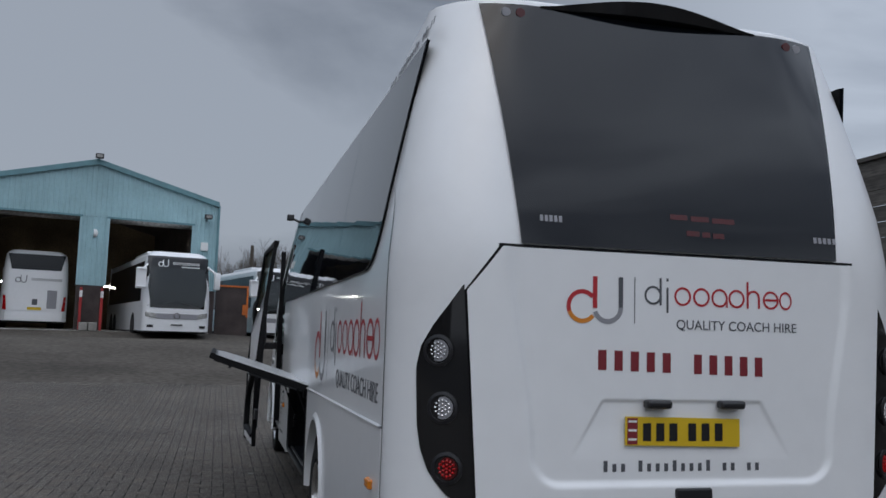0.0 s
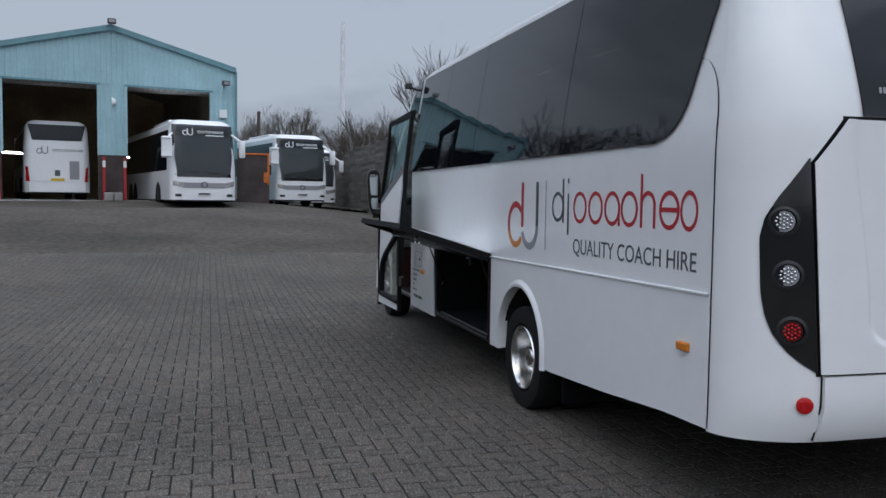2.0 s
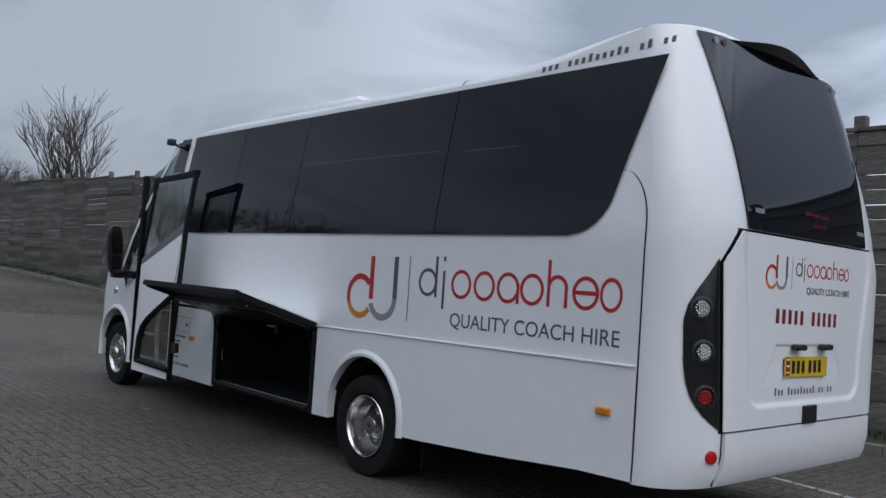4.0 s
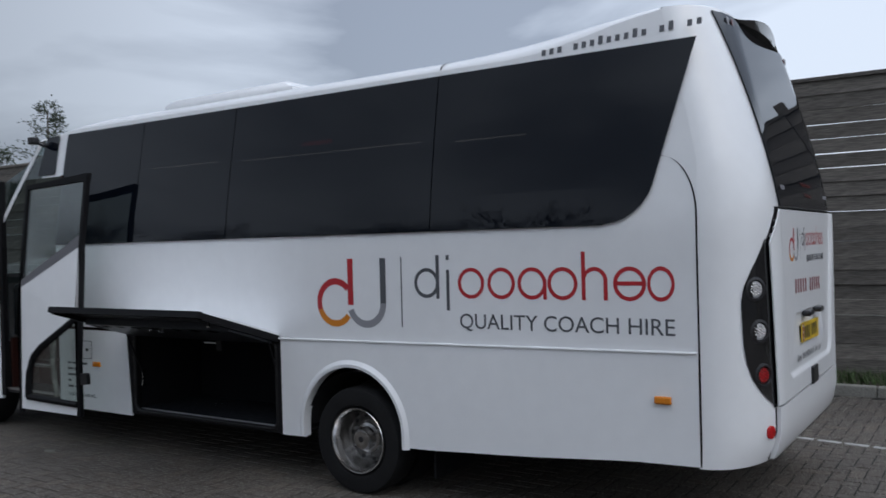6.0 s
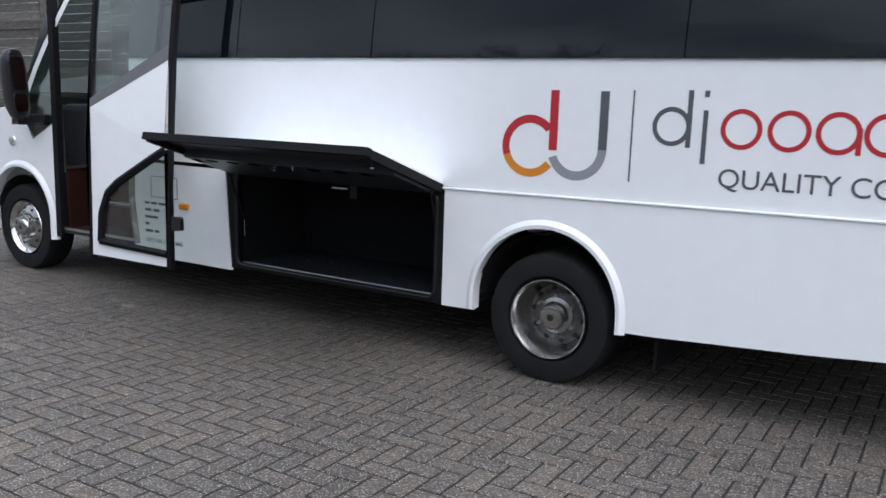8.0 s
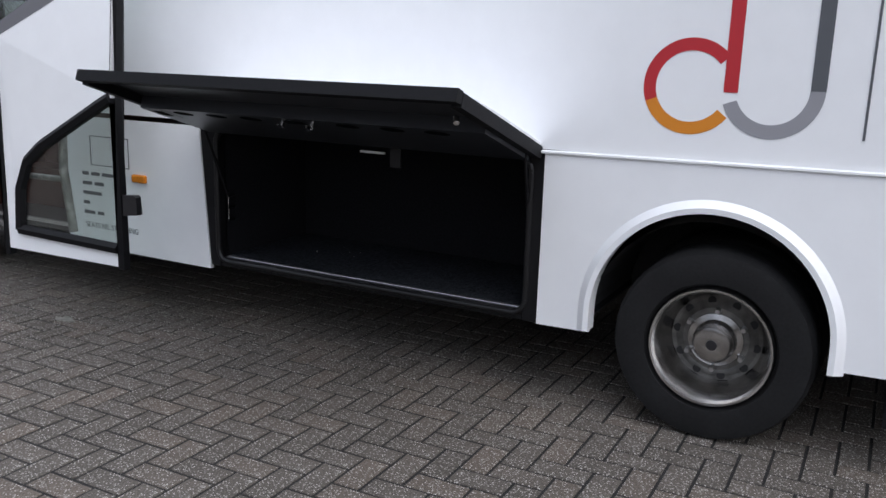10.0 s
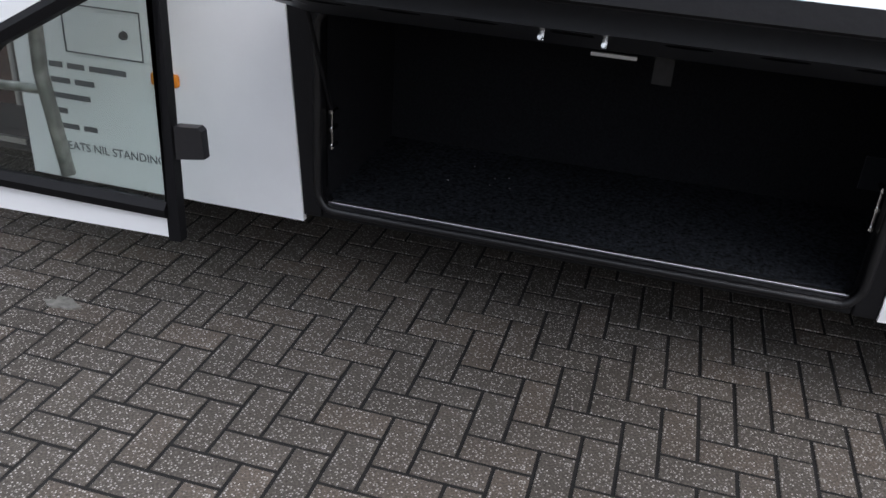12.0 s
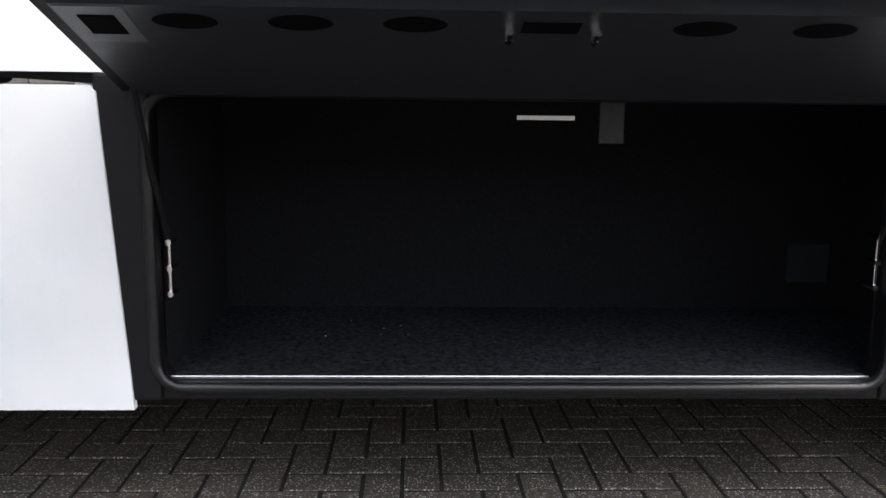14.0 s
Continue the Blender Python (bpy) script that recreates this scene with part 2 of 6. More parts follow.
BARK = material("bark", (0.075, 0.062, 0.050), 0.9, grain=0.35, scale=30, bump=0.6)
TWIG = material("twigs", (0.075, 0.060, 0.048), 0.9, grain=0.3, scale=3)
POLE = material("white_pole", (0.70, 0.71, 0.72), 0.45, stain=0.1)
TUBE = glow("lit_tube", (1.0, 0.97, 0.9), 13.0)
LED = glow("led_strip", (1.0, 0.96, 0.90), 8.0)
RED_GLOW = glow("red_display", (1.0, 0.03, 0.03), 3.0)


# ---------------------------------------------------------------- mesh helpers
def part(name, bm, mat, parent=None, label="", smooth=False):
    me = bpy.data.meshes.new(name)
    bmesh.ops.recalc_face_normals(bm, faces=bm.faces)
    if smooth:
        for e in bm.edges:
            e.smooth = len(e.link_faces) == 2 and e.calc_face_angle(0) < 0.65
    bm.to_mesh(me)
    bm.free()
    me.materials.append(mat)
    if smooth:
        me.polygons.foreach_set("use_smooth", [True] * len(me.polygons))
    ob = new(name, me)
    ob.parent = parent
    return tagged(ob, label)


def thing(name, x, y, z, label, category, group="", kind="", turn=0.0):
    ob = new(name)
    ob.matrix_basis = pose(x, y, z, 0, 0, turn)
    return tagged(ob, label, category, group, kind)


def box(bm, x0, y0, z0, x1, y1, z1, bevel=0.0):
    g = bmesh.ops.create_cube(bm, size=1)
    vs = g["verts"]
    for v in vs:
        v.co = Vector(((x0 + x1) / 2 + v.co.x * (x1 - x0), (y0 + y1) / 2 + v.co.y * (y1 - y0), (z0 + z1) / 2 + v.co.z * (z1 - z0)))
    if bevel:
        es = {e for v in vs for e in v.link_edges}
        bmesh.ops.bevel(bm, geom=list(es), offset=bevel, segments=2, affect="EDGES", profile=0.5)
    return bm


def boxed(*a, bevel=0.0):
    return box(bmesh.new(), *a, bevel=bevel)


def tube(bm, p, q, r0, r1, sides=8):
    """A tapered round bar from p to q."""
    p, q = Vector(p), Vector(q)
    d = (q - p).normalized()
    u = d.orthogonal().normalized()
    w = d.cross(u)
    rings = []
    for c, r in ((p, r0), (q, r1)):
        rings.append([bm.verts.new(c + (u * math.cos(a) + w * math.sin(a)) * r) for a in (2 * math.pi * i / sides for i in range(sides))])
    for i in range(sides):
        j = (i + 1) % sides
        bm.faces.new((rings[0][i], rings[0][j], rings[1][j], rings[1][i]))
    bm.faces.new(rings[0][::-1])
    bm.faces.new(rings[1])
    return bm


def lathe(bm, profile, centre, axis="x", steps=40, sign=1, caps=True):
    """Turns a profile of (along, radius) round an axis through centre."""
    c = Vector(centre)
    rings = []
    for a, r in profile:
        ring = []
        for i in range(steps):
            t = 2 * math.pi * i / steps
            s, k = math.sin(t) * r, math.cos(t) * r
            ring.append(bm.verts.new(c + (Vector((a * sign, s, k)) if axis == "x" else Vector((s, k, a * sign)))))
        rings.append(ring)
    for p, q in zip(rings, rings[1:]):
        for i in range(steps):
            j = (i + 1) % steps
            bm.faces.new((p[i], p[j], q[j], q[i]))
    if caps:
        bm.faces.new(rings[0])
        bm.faces.new(rings[-1])
    return bm


def sheet(rows, thick=None):
    """A surface through rows of points; with thick (a vector) a solid one."""
    bm = bmesh.new()
    vs = [[bm.verts.new(p) for p in row] for row in rows]
    for a, b in zip(vs, vs[1:]):
        for i in range(len(a) - 1):
            q = [a[i], a[i + 1], b[i + 1], b[i]]
            if len({tuple(round(c, 5) for c in v.co) for v in q}) == 4:
                bm.faces.new(q)
            else:
                tri = []
                for v in q:
                    if not any((v.co - w.co).length < 1e-5 for w in tri):
                        tri.append(v)
                if len(tri) == 3:
                    bm.faces.new(tri)
    if thick is not None:
        g = bmesh.ops.extrude_face_region(bm, geom=bm.faces[:])
        for v in g["geom"]:
            if isinstance(v, bmesh.types.BMVert):
                v.co += Vector(thick)
    return bm


def slab(outline, depth):
    """A flat solid: a closed outline of 3D points pushed along the vector depth."""
    bm = bmesh.new()
    a = [bm.verts.new(p) for p in outline]
    b = [bm.verts.new(Vector(p) + Vector(depth)) for p in outline]
    bm.faces.new(a)
    bm.faces.new(b[::-1])
    for i in range(len(a)):
        j = (i + 1) % len(a)
        bm.faces.new((a[i], b[i], b[j], a[j]))
    return bm


def lerp(table, t):
    """Straight-line reading of a short table of (t, value)."""
    if t <= table[0][0]:
        return table[0][1]
    for (a, va), (b, vb) in zip(table, table[1:]):
        if t <= b:
            return va + (vb - va) * (t - a) / (b - a)
    return table[-1][1]


def ease(t):
    t = min(1.0, max(0.0, t))
    return t * t * (3 - 2 * t)


def ground_z(x, y):
    rise = 1.17 * ease((y - 7.5) / 26.0) * (1 - 0.42 * ease((x + 1.0) / 7.0))
    # the yard falls a little towards the drain before the workshop
    return rise - 0.24 * math.exp(-((y - 30.6) / 1.9) ** 2) * (1 - ease((x - 0.5) / 2.5))


def lettering(text, size, mat, parent, m, name="lettering", label="", width=None):
    """Words in the built-in font, as a thin mesh; m: pose of the lower left corner."""
    cu = bpy.data.curves.new("words", "FONT")
    cu.body, cu.size, cu.extrude = text, size, 0.0006
    tmp = new("words", cu)
    me = bpy.data.meshes.new_from_object(tmp.evaluated_get(bpy.context.evaluated_depsgraph_get()))
    bpy.data.objects.remove(tmp)
    xs = [v.co.x for v in me.vertices]
    lo, hi = min(xs), max(xs)
    k = width / (hi - lo) if width else 1.0
    for v in me.vertices:
        v.co.x = (v.co.x - lo) * k
    # one mesh a word: cut at the widest gaps between its letters
    spans = sorted((min(me.vertices[i].co.x for i in p.vertices), max(me.vertices[i].co.x for i in p.vertices)) for p in me.polygons)
    gaps, reach = [], spans[0][1]
    for a, b in spans:
        if a > reach:
            gaps.append((a - reach, (a + reach) / 2))
        reach = max(reach, b)
    cuts = [-1e9] + sorted(at for _, at in sorted(gaps)[::-1][:text.count(" ")]) + [1e9]
    for a, b in zip(cuts, cuts[1:]):
        bm = bmesh.new()
        bm.from_mesh(me)
        bmesh.ops.delete(bm, geom=[v for v in bm.verts if not a < v.co.x < b], context="VERTS")
        bm.transform(m)
        part(name, bm, mat, parent, label)
    bpy.data.meshes.remove(me)


def annulus(bm, put, cx, cz, r, w, a0=0.0, a1=360.0, steps=28, flat=1.0):
    """A flat ring or arc in a plane; put(u, v) gives the 3D place."""
    rows = []
    for i in range(steps + 1):
        a = radians(a0 + (a1 - a0) * i / steps)
        rows.append([bm.verts.new(put(cx + math.cos(a) * (r - s) * flat, cz + math.sin(a) * (r - s))) for s in (0, w)])
    for p, q in zip(rows, rows[1:]):
        bm.faces.new((p[0], q[0], q[1], p[1]))
    return bm


def bar(bm, put, u0, v0, u1, v1):
    bm.faces.new([bm.verts.new(put(u, v)) for u, v in ((u0, v0), (u1, v0), (u1, v1), (u0, v1))])
    return bm


# ---------------------------------------------------------------- ground and paving
def ground():
    bm = bmesh.new()
    xs = [-400, -150, -60, -30, -15, -8, -4] + [-1 + 0.75 * i for i in range(9)] + [12, 30, 80, 200, 400]
    ys = [-300, -100, -40, -15] + [-6 + 0.5 * i for i in range(92)] + [60, 90, 150, 300, 500]
    vs = [[bm.verts.new((x, y, ground_z(x, y) - (0.0036 if -7.6 < x < 12 and -4 < y < 15.6 else 0.03))) for x in xs] for y in ys]
    for a, b in zip(vs, vs[1:]):
        for i in range(len(xs) - 1):
            bm.faces.new((a[i], a[i + 1], b[i + 1], b[i]))
    return tagged(part("ground", bm, GROUND), "dark jointed yard ground under the block paving", "ground", kind="structure")


def paver_mesh(w, l):
    """One paver with chamfered edges, lying along y."""
    bm = bmesh.new()
    a, b, c = w / 2 - 0.0054, l / 2 - 0.0054, 0.0020
    low = [bm.verts.new((x, y, -0.02)) for x, y in ((-a, -b), (a, -b), (a, b), (-a, b))]
    mid = [bm.verts.new((x, y, -c)) for x, y in ((-a, -b), (a, -b), (a, b), (-a, b))]
    top = [bm.verts.new((x * (1 - c / a), y * (1 - c / b), 0)) for x, y in ((-a, -b), (a, -b), (a, b), (-a, b))]
    for p, q in ((low, mid), (mid, top)):
        for i in range(4):
            j = (i + 1) % 4
            bm.faces.new((p[i], p[j], q[j], q[i]))
    bm.faces.new(top)
    me = bpy.data.meshes.new("paver")
    bm.to_mesh(me)
    bm.free()
    me.materials.append(PAVER)
    return me


def herringbone(x0, x1, y0, y1):
    """Places of pavers, 0.2 by 0.1 m, in a herringbone: centre and whether it lies along x."""
    ox, oy, s = -0.441, 4.934, 0.1
    for i in range(int((x0 - ox) / s) - 1, int((x1 - ox) / s) + 2):
        for j in range(int((oy - y1) / s) - 1, int((oy - y0) / s) + 2):
            c = (i - j) % 4
            if c == 0:
                x, y, along = ox + s * (i + 1), oy - s * (j + 0.5), True
            elif c == 3:
                x, y, along = ox + s * (i + 0.5), oy - s * (j + 1), False
            else:
                continue
            if x0 < x < x1 and y0 < y < y1:
                yield x, y, along


def paving(floor):
    rng = random.Random(4)
    me = paver_mesh(0.1, 0.2)
    near, V, F = 0, [], []
    base = [((v.co.x, v.co.y, v.co.z)) for v in me.vertices]
    faces = [tuple(p.vertices) for p in me.polygons]
    for x, y, along in herringbone(-7.5, 4.95, -3.2, 15.5):
        tip, dz = rng.uniform(-0.35, 0.35), rng.uniform(-0.0012, 0.0012)
        tilt = math.degrees(math.atan((ground_z(x, y + 0.1) - ground_z(x, y - 0.1)) / 0.2))
        z = ground_z(x, y) + dz
        if -1.9 < x < -0.2 and 3.6 < y < 5.6 and near < 300:
            near += 1
            ob = new("paver", me)
            ob.parent = floor
            ob.matrix_basis = pose(x, y, z, tip, tip * 0.6, 90 if along else 0)
            continue
        t, n = math.tan(radians(tip)), len(V)
        slope = math.tan(radians(tilt))
        for px, py, pz in base:
            if along:
                px, py = py, px
            V.append((x + px, y + py, z + pz + px * t * 0.6 + py * (t + slope)))
        F.extend(tuple(n + k for k in (f[::-1] if along else f)) for f in faces)
    big = bpy.data.meshes.new("pavers")
    big.from_pydata(V, [], F)
    big.materials.append(PAVER)
    tagged(new("block_paving", big), "grey concrete block paving laid in herringbone", "paving", kind="stuff")


def far_paving():
    """The paving that stays far off: a sheet with the blocks in its material."""
    m = material("far_paving", (0.084, 0.0745, 0.064), 0.9, grain=0.35, scale=7, stain=0.3, stain_scale=0.25, bump=0.4, spec=0.12)
    bm = bmesh.new()
    ys = [15.5 + 0.75 * i for i in range(56)]
    xs = [-40, -20, -7.5, -1, 0, 1, 2, 3, 4, 4.95]
    vs = [[bm.verts.new((x, y, ground_z(x, y) - 0.001)) for x in xs] for y in ys]
    for a, b in zip(vs, vs[1:]):
        for i in range(len(xs) - 1):
            bm.faces.new((a[i], a[i + 1], b[i + 1], b[i]))
    ys2 = [-12, -3.2, 0, 3, 6, 9, 12, 15.5]
    vs = [[bm.verts.new((x, y, ground_z(x, y) - 0.001)) for x in (-40, -20, -7.5)] for y in ys2]
    for a, b in zip(vs, vs[1:]):
        for i in range(2):
            bm.faces.new((a[i], a[i + 1], b[i + 1], b[i]))
    vs = [[bm.verts.new((x, y, -0.001)) for x in (-7.5, 0, 4.95)] for y in (-12, -3.2)]
    for i in range(2):
        bm.faces.new((vs[0][i], vs[0][i + 1], vs[1][i + 1], vs[1][i]))
    tagged(part("paving_far", bm, m), "worn grey block paving of the yard", "paving", kind="structure")


def white_line():
    rng = random.Random(9)
    line = thing("bay_marking", 2.72, -0.5, 0.0, "worn white bay line on single pavers", "road marking", kind="structure")
    me = bpy.data.meshes.new("marking")
    bm = boxed(-0.028, -0.085, -0.004, 0.028, 0.085, 0.0012)
    bm.to_mesh(me)
    bm.free()
    me.materials.append(PAINTED)
    for k in range(30):
        ob = new("painted_paver", me)
        ob.parent = line
        y = -3.4 + 0.2 * k
        ob.matrix_basis = pose(0.13 * (y + 0.1) + rng.uniform(-0.004, 0.004), y, 0.0015, 0, 0, -7)


# ---------------------------------------------------------------- fence, kerb and verge
FENCE_X = 5.5


def kerb_and_verge():
    kerb = thing("kerb", 4.98, 0, 0, "pale concrete kerb along the grass verge", "kerb", kind="structure")
    for i in range(46):
        y = -6.0 + 0.915 * i
        z = ground_z(5, y + 0.45)
        part("kerb_stone", boxed(0, y + 0.004, z - 0.1, 0.125, y + 0.911, z + 0.10, bevel=0.012), KERB, kerb)
    bm = bmesh.new()
    ys = [-60, -20] + [-6 + 1.0 * i for i in range(50)] + [80]
    vs = [[bm.verts.new((x, y, ground_z(x, y) + h + noise.noise(Vector((x * 3, y * 2, 0))) * 0.03)) for x, h in ((5.1, 0.085), (5.25, 0.11), (5.5, 0.16), (6.2, 0.2), (14, 0.2))] for y in ys]
    for a, b in zip(vs, vs[1:]):
        for i in range(4):
            bm.faces.new((a[i], a[i + 1], b[i + 1], b[i]))
    tagged(part("verge", bm, SOIL), "soil verge behind the kerb", "verge", kind="structure")
    rng = random.Random(3)
    V, F = [], []
    for k in range(22000):
        y = -5 + 45 * rng.random() ** 1.3
        x = 5.12 + 0.36 * rng.random()
        if noise.noise(Vector((x * 2, y * 0.9, 5))) < -0.12 + 0.5 * (5.3 - x):
            continue
        z = ground_z(x, y) + 0.08 + (x - 5.1) * 0.15
        h, a, w = rng.uniform(0.04, 0.13), rng.uniform(0, 6.28), 0.006
        lx, ly = math.cos(a) * h * 0.5, math.sin(a) * h * 0.5
        n = len(V)
        V += [(x - w * math.sin(a), y + w * math.cos(a), z), (x + w * math.sin(a), y - w * math.cos(a), z), (x + lx, y + ly, z + h)]
        F.append((n, n + 1, n + 2))
    me = bpy.data.meshes.new("grass")
    me.from_pydata(V, [], F)
    me.materials.append(GRASS)
    tagged(new("grass", me), "rough green grass on the verge at the fence", "grass", kind="stuff")


def fence():
    rng = random.Random(12)
    f = thing("timber_fence", FENCE_X, 0, 0, "tall weathered grey timber board fence with gaps", "fence")
    far = bmesh.new()
    STEP = 1.95
    meshes = []
    for v in range(6):
        bm = boxed(-0.014, -STEP / 2 + 0.005, 0.0, 0.014, STEP / 2 - 0.005, 0.148, bevel=0.004)
        me = bpy.data.meshes.new("board")
        bm.to_mesh(me)
        bm.free()
        me.materials.append(TIMBER)
        meshes.append(me)
    for b in range(-7, 30):
        y = -0.05 + STEP * b
        z0 = ground_z(5, y + STEP / 2) + 0.15
        post = boxed(0.01, y - 0.06, z0 - 0.2, 0.12, y + 0.06, z0 + 3.27, bevel=0.006)
        part("post", post, TIMBER, f)
        part("coping", boxed(-0.03, y + 0.0, z0 + 3.10, 0.05, y + STEP - 0.01, z0 + 3.14), TIMBER, f)
        for k in range(20):
            gap = 0.0 if b < 0 or rng.random() < (0.35 if k > 7 else 0.8) else rng.uniform(0.004, 0.014)
            z = z0 + 0.155 * k
            m = pose(rng.uniform(-0.012, 0.012), y + STEP / 2, z, rng.uniform(-0.12, 0.12), rng.uniform(-3, 3), rng.uniform(-0.2, 0.2))
            hk = (0.155 - gap) / 0.148 * 1.02 if gap == 0 else (0.155 - gap) / 0.148
            m = m @ Matrix.Diagonal((1, 1, hk, 1))
            if -3 <= b < 12:
                ob = new("board", meshes[k % 6])
                ob.parent = f
                ob.matrix_basis = m
            else:
                n = len(far.verts)
                box(far, -0.014, -STEP / 2, 0, 0.014, STEP / 2, 0.148)
                far.verts.ensure_lookup_table()
                for q in range(n, len(far.verts)):
                    far.verts[q].co = m @ far.verts[q].co
    part("far_boards", far, TIMBER, f)["kind"] = "stuff"


# ---------------------------------------------------------------- the near coach: its shapes
LEN_REAR, WIDE = 0.33, 2.374
ARCH_Y, ARCH_R, ARCH_Z = 2.912, 0.412, 0.415
FARCH_Y, FARCH_R, FARCH_Z = 7.54, 0.395, 0.45
ROOF_EDGE = 2.70


def side_x(z):
    return 0.0 if z <= 1.68 else 0.155 * ((z - 1.68) / 1.0) ** 1.2


def rear_y(z):
    if z < 0.6:
        return LEN_REAR + 0.05 * ((0.6 - z) / 0.16) ** 2
    return LEN_REAR if z <= 1.76 else LEN_REAR + 0.26 * ((z - 1.76) / 1.1) ** 1.22


def seam_y(z):
    return max(0.63, rear_y(z) + 0.26)


CORNER = 0.42


def rear_at(x, z, off=0.0):
    """A place on the rear skin, by its x and height; off: metres proud of it."""
    flip = x > WIDE / 2
    if flip:
        x = WIDE - x
    sx, ry, ys = side_x(z), rear_y(z), seam_y(z)
    d = min(1.0, max(0.0, (x - sx) / CORNER))
    c = 1 - d
    s = math.sqrt(max(0.0, 1 - c * c))
    y = ys - (ys - ry) * s
    nx, ny = -c, -s
    x, y = x + nx * off, y + ny * off
    return Vector((WIDE - x if flip else x, y, z))


def rear_param(p, z, off=0.0):
    """p from 0 (side seam) to 1 (where the corner ends) to 2 (middle) and on to 4."""
    flip = p > 2
    if flip:
        p = 4 - p
    sx = side_x(z)
    x = sx + CORNER * (1 - math.cos(p * math.pi / 2)) if p <= 1 else sx + CORNER + (WIDE / 2 - sx - CORNER) * (p - 1)
    v = rear_at(x, z, off)
    if flip:
        v.x = WIDE - v.x
    return v


def rear_patch(zs, left, right, off, n=24, thick=0.006):
    """A panel on the rear skin between left(z) and right(z)."""
    rows, back = [], []
    for z in zs:
        a, b = left(z), right(z)
        at = [a + (b - a) * i / n for i in range(n + 1)]
        rows.append([rear_at(x, z, off(x, z) if callable(off) else off) for x in at])
        back.append([rear_at(x, z, (off(x, z) if callable(off) else off) - thick) for x in at])
    bm = sheet(rows)
    edge = [rows[0], back[0]], [rows[-1], back[-1]]
    for a, b in edge:
        for i in range(n):
            bm.faces.new([bm.verts.new(q) for q in (a[i], a[i + 1], b[i + 1], b[i])])
    for k in (0, n):
        for i in range(len(zs) - 1):
            bm.faces.new([bm.verts.new(q) for q in (rows[i][k], rows[i + 1][k], back[i + 1][k], back[i][k])])
    bmesh.ops.remove_doubles(bm, verts=bm.verts, dist=1e-5)
    return bm


def spread(a, b, n):
    return [a + (b - a) * i / n for i in range(n + 1)]


def side_patch(ys, low, high, off=0.0, nz=8, thick=0.02, right=False):
    """A panel on the coach's side between low(y) and high(y), proud of the skin by off."""
    def at(y, z, o):
        x = side_x(z) - o
        return Vector((WIDE - x if right else x, max(y, seam_y(z)) if y < 1.0 else y, z))
    rows = [[at(y, low(y) + (high(y) - low(y)) * i / nz, off) for i in range(nz + 1)] for y in ys]
    bm = sheet(rows, thick=(-thick if right else thick, 0, 0))
    return bm


def side_glass(zs, front, rear, off, thick=0.006, right=False, n=10):
    def at(y, z):
        x = side_x(z) - off
        return Vector((WIDE - x if right else x, y, z))
    rows = [[at(rear(z) + (front(z) - rear(z)) * i / n, z) for i in range(n + 1)] for z in zs]
    return sheet(rows, thick=(-thick if right else thick, 0, 0))


def arch(y, cy, r, cz, lowest):
    d = abs(y - cy)
    return max(lowest, cz + 1.0 * math.sqrt(r * r - d * d)) if d < r else lowest


def ys_with(a, b, n, *stops):
    out = set(spread(a, b, n))
    for cy, r in stops:
        for k in range(25):
            out.add(cy - r * math.cos(math.pi * k / 24))
        out |= {cy - r - 1e-4, cy + r + 1e-4}
    return sorted(y for y in out if a <= y <= b)


def bottom(y):
    return lerp(((0.63, 0.45), (1.0, 0.44), (1.6, 0.392), (2.33, 0.35), (3.55, 0.325)), y)


def window_rear(z):
    """The slanted rear edge of the side glass, rounded below."""
    edge = 0.647 + 0.245 * (2.665 - z) / 0.885
    low = max(0.0, (1.90 - z) / 0.20)
    return edge + 0.21 * (1 - math.sqrt(max(0.0, 1 - min(1.0, low) ** 2)))


def roof_height(y):
    return 2.83 + 0.09 * ease((2.3 - y) / 1.2) - 0.11 * ease((y - 5.6) / 1.0)


def roof_edge(y):
    return ROOF_EDGE + 0.15 * ease((1.75 - y) / 1.0) - 0.06 * ease((y - 6.0) / 0.6)


def roof_at(u, y):
    """u from -1 (nearside edge) to 1."""
    e = roof_edge(y)
    x0 = side_x(e)
    z = e + (roof_height(y) - e) * (1 - abs(u) ** 3.2) ** 0.55
    return Vector((WIDE / 2 + u * (WIDE / 2 - x0), y, z))


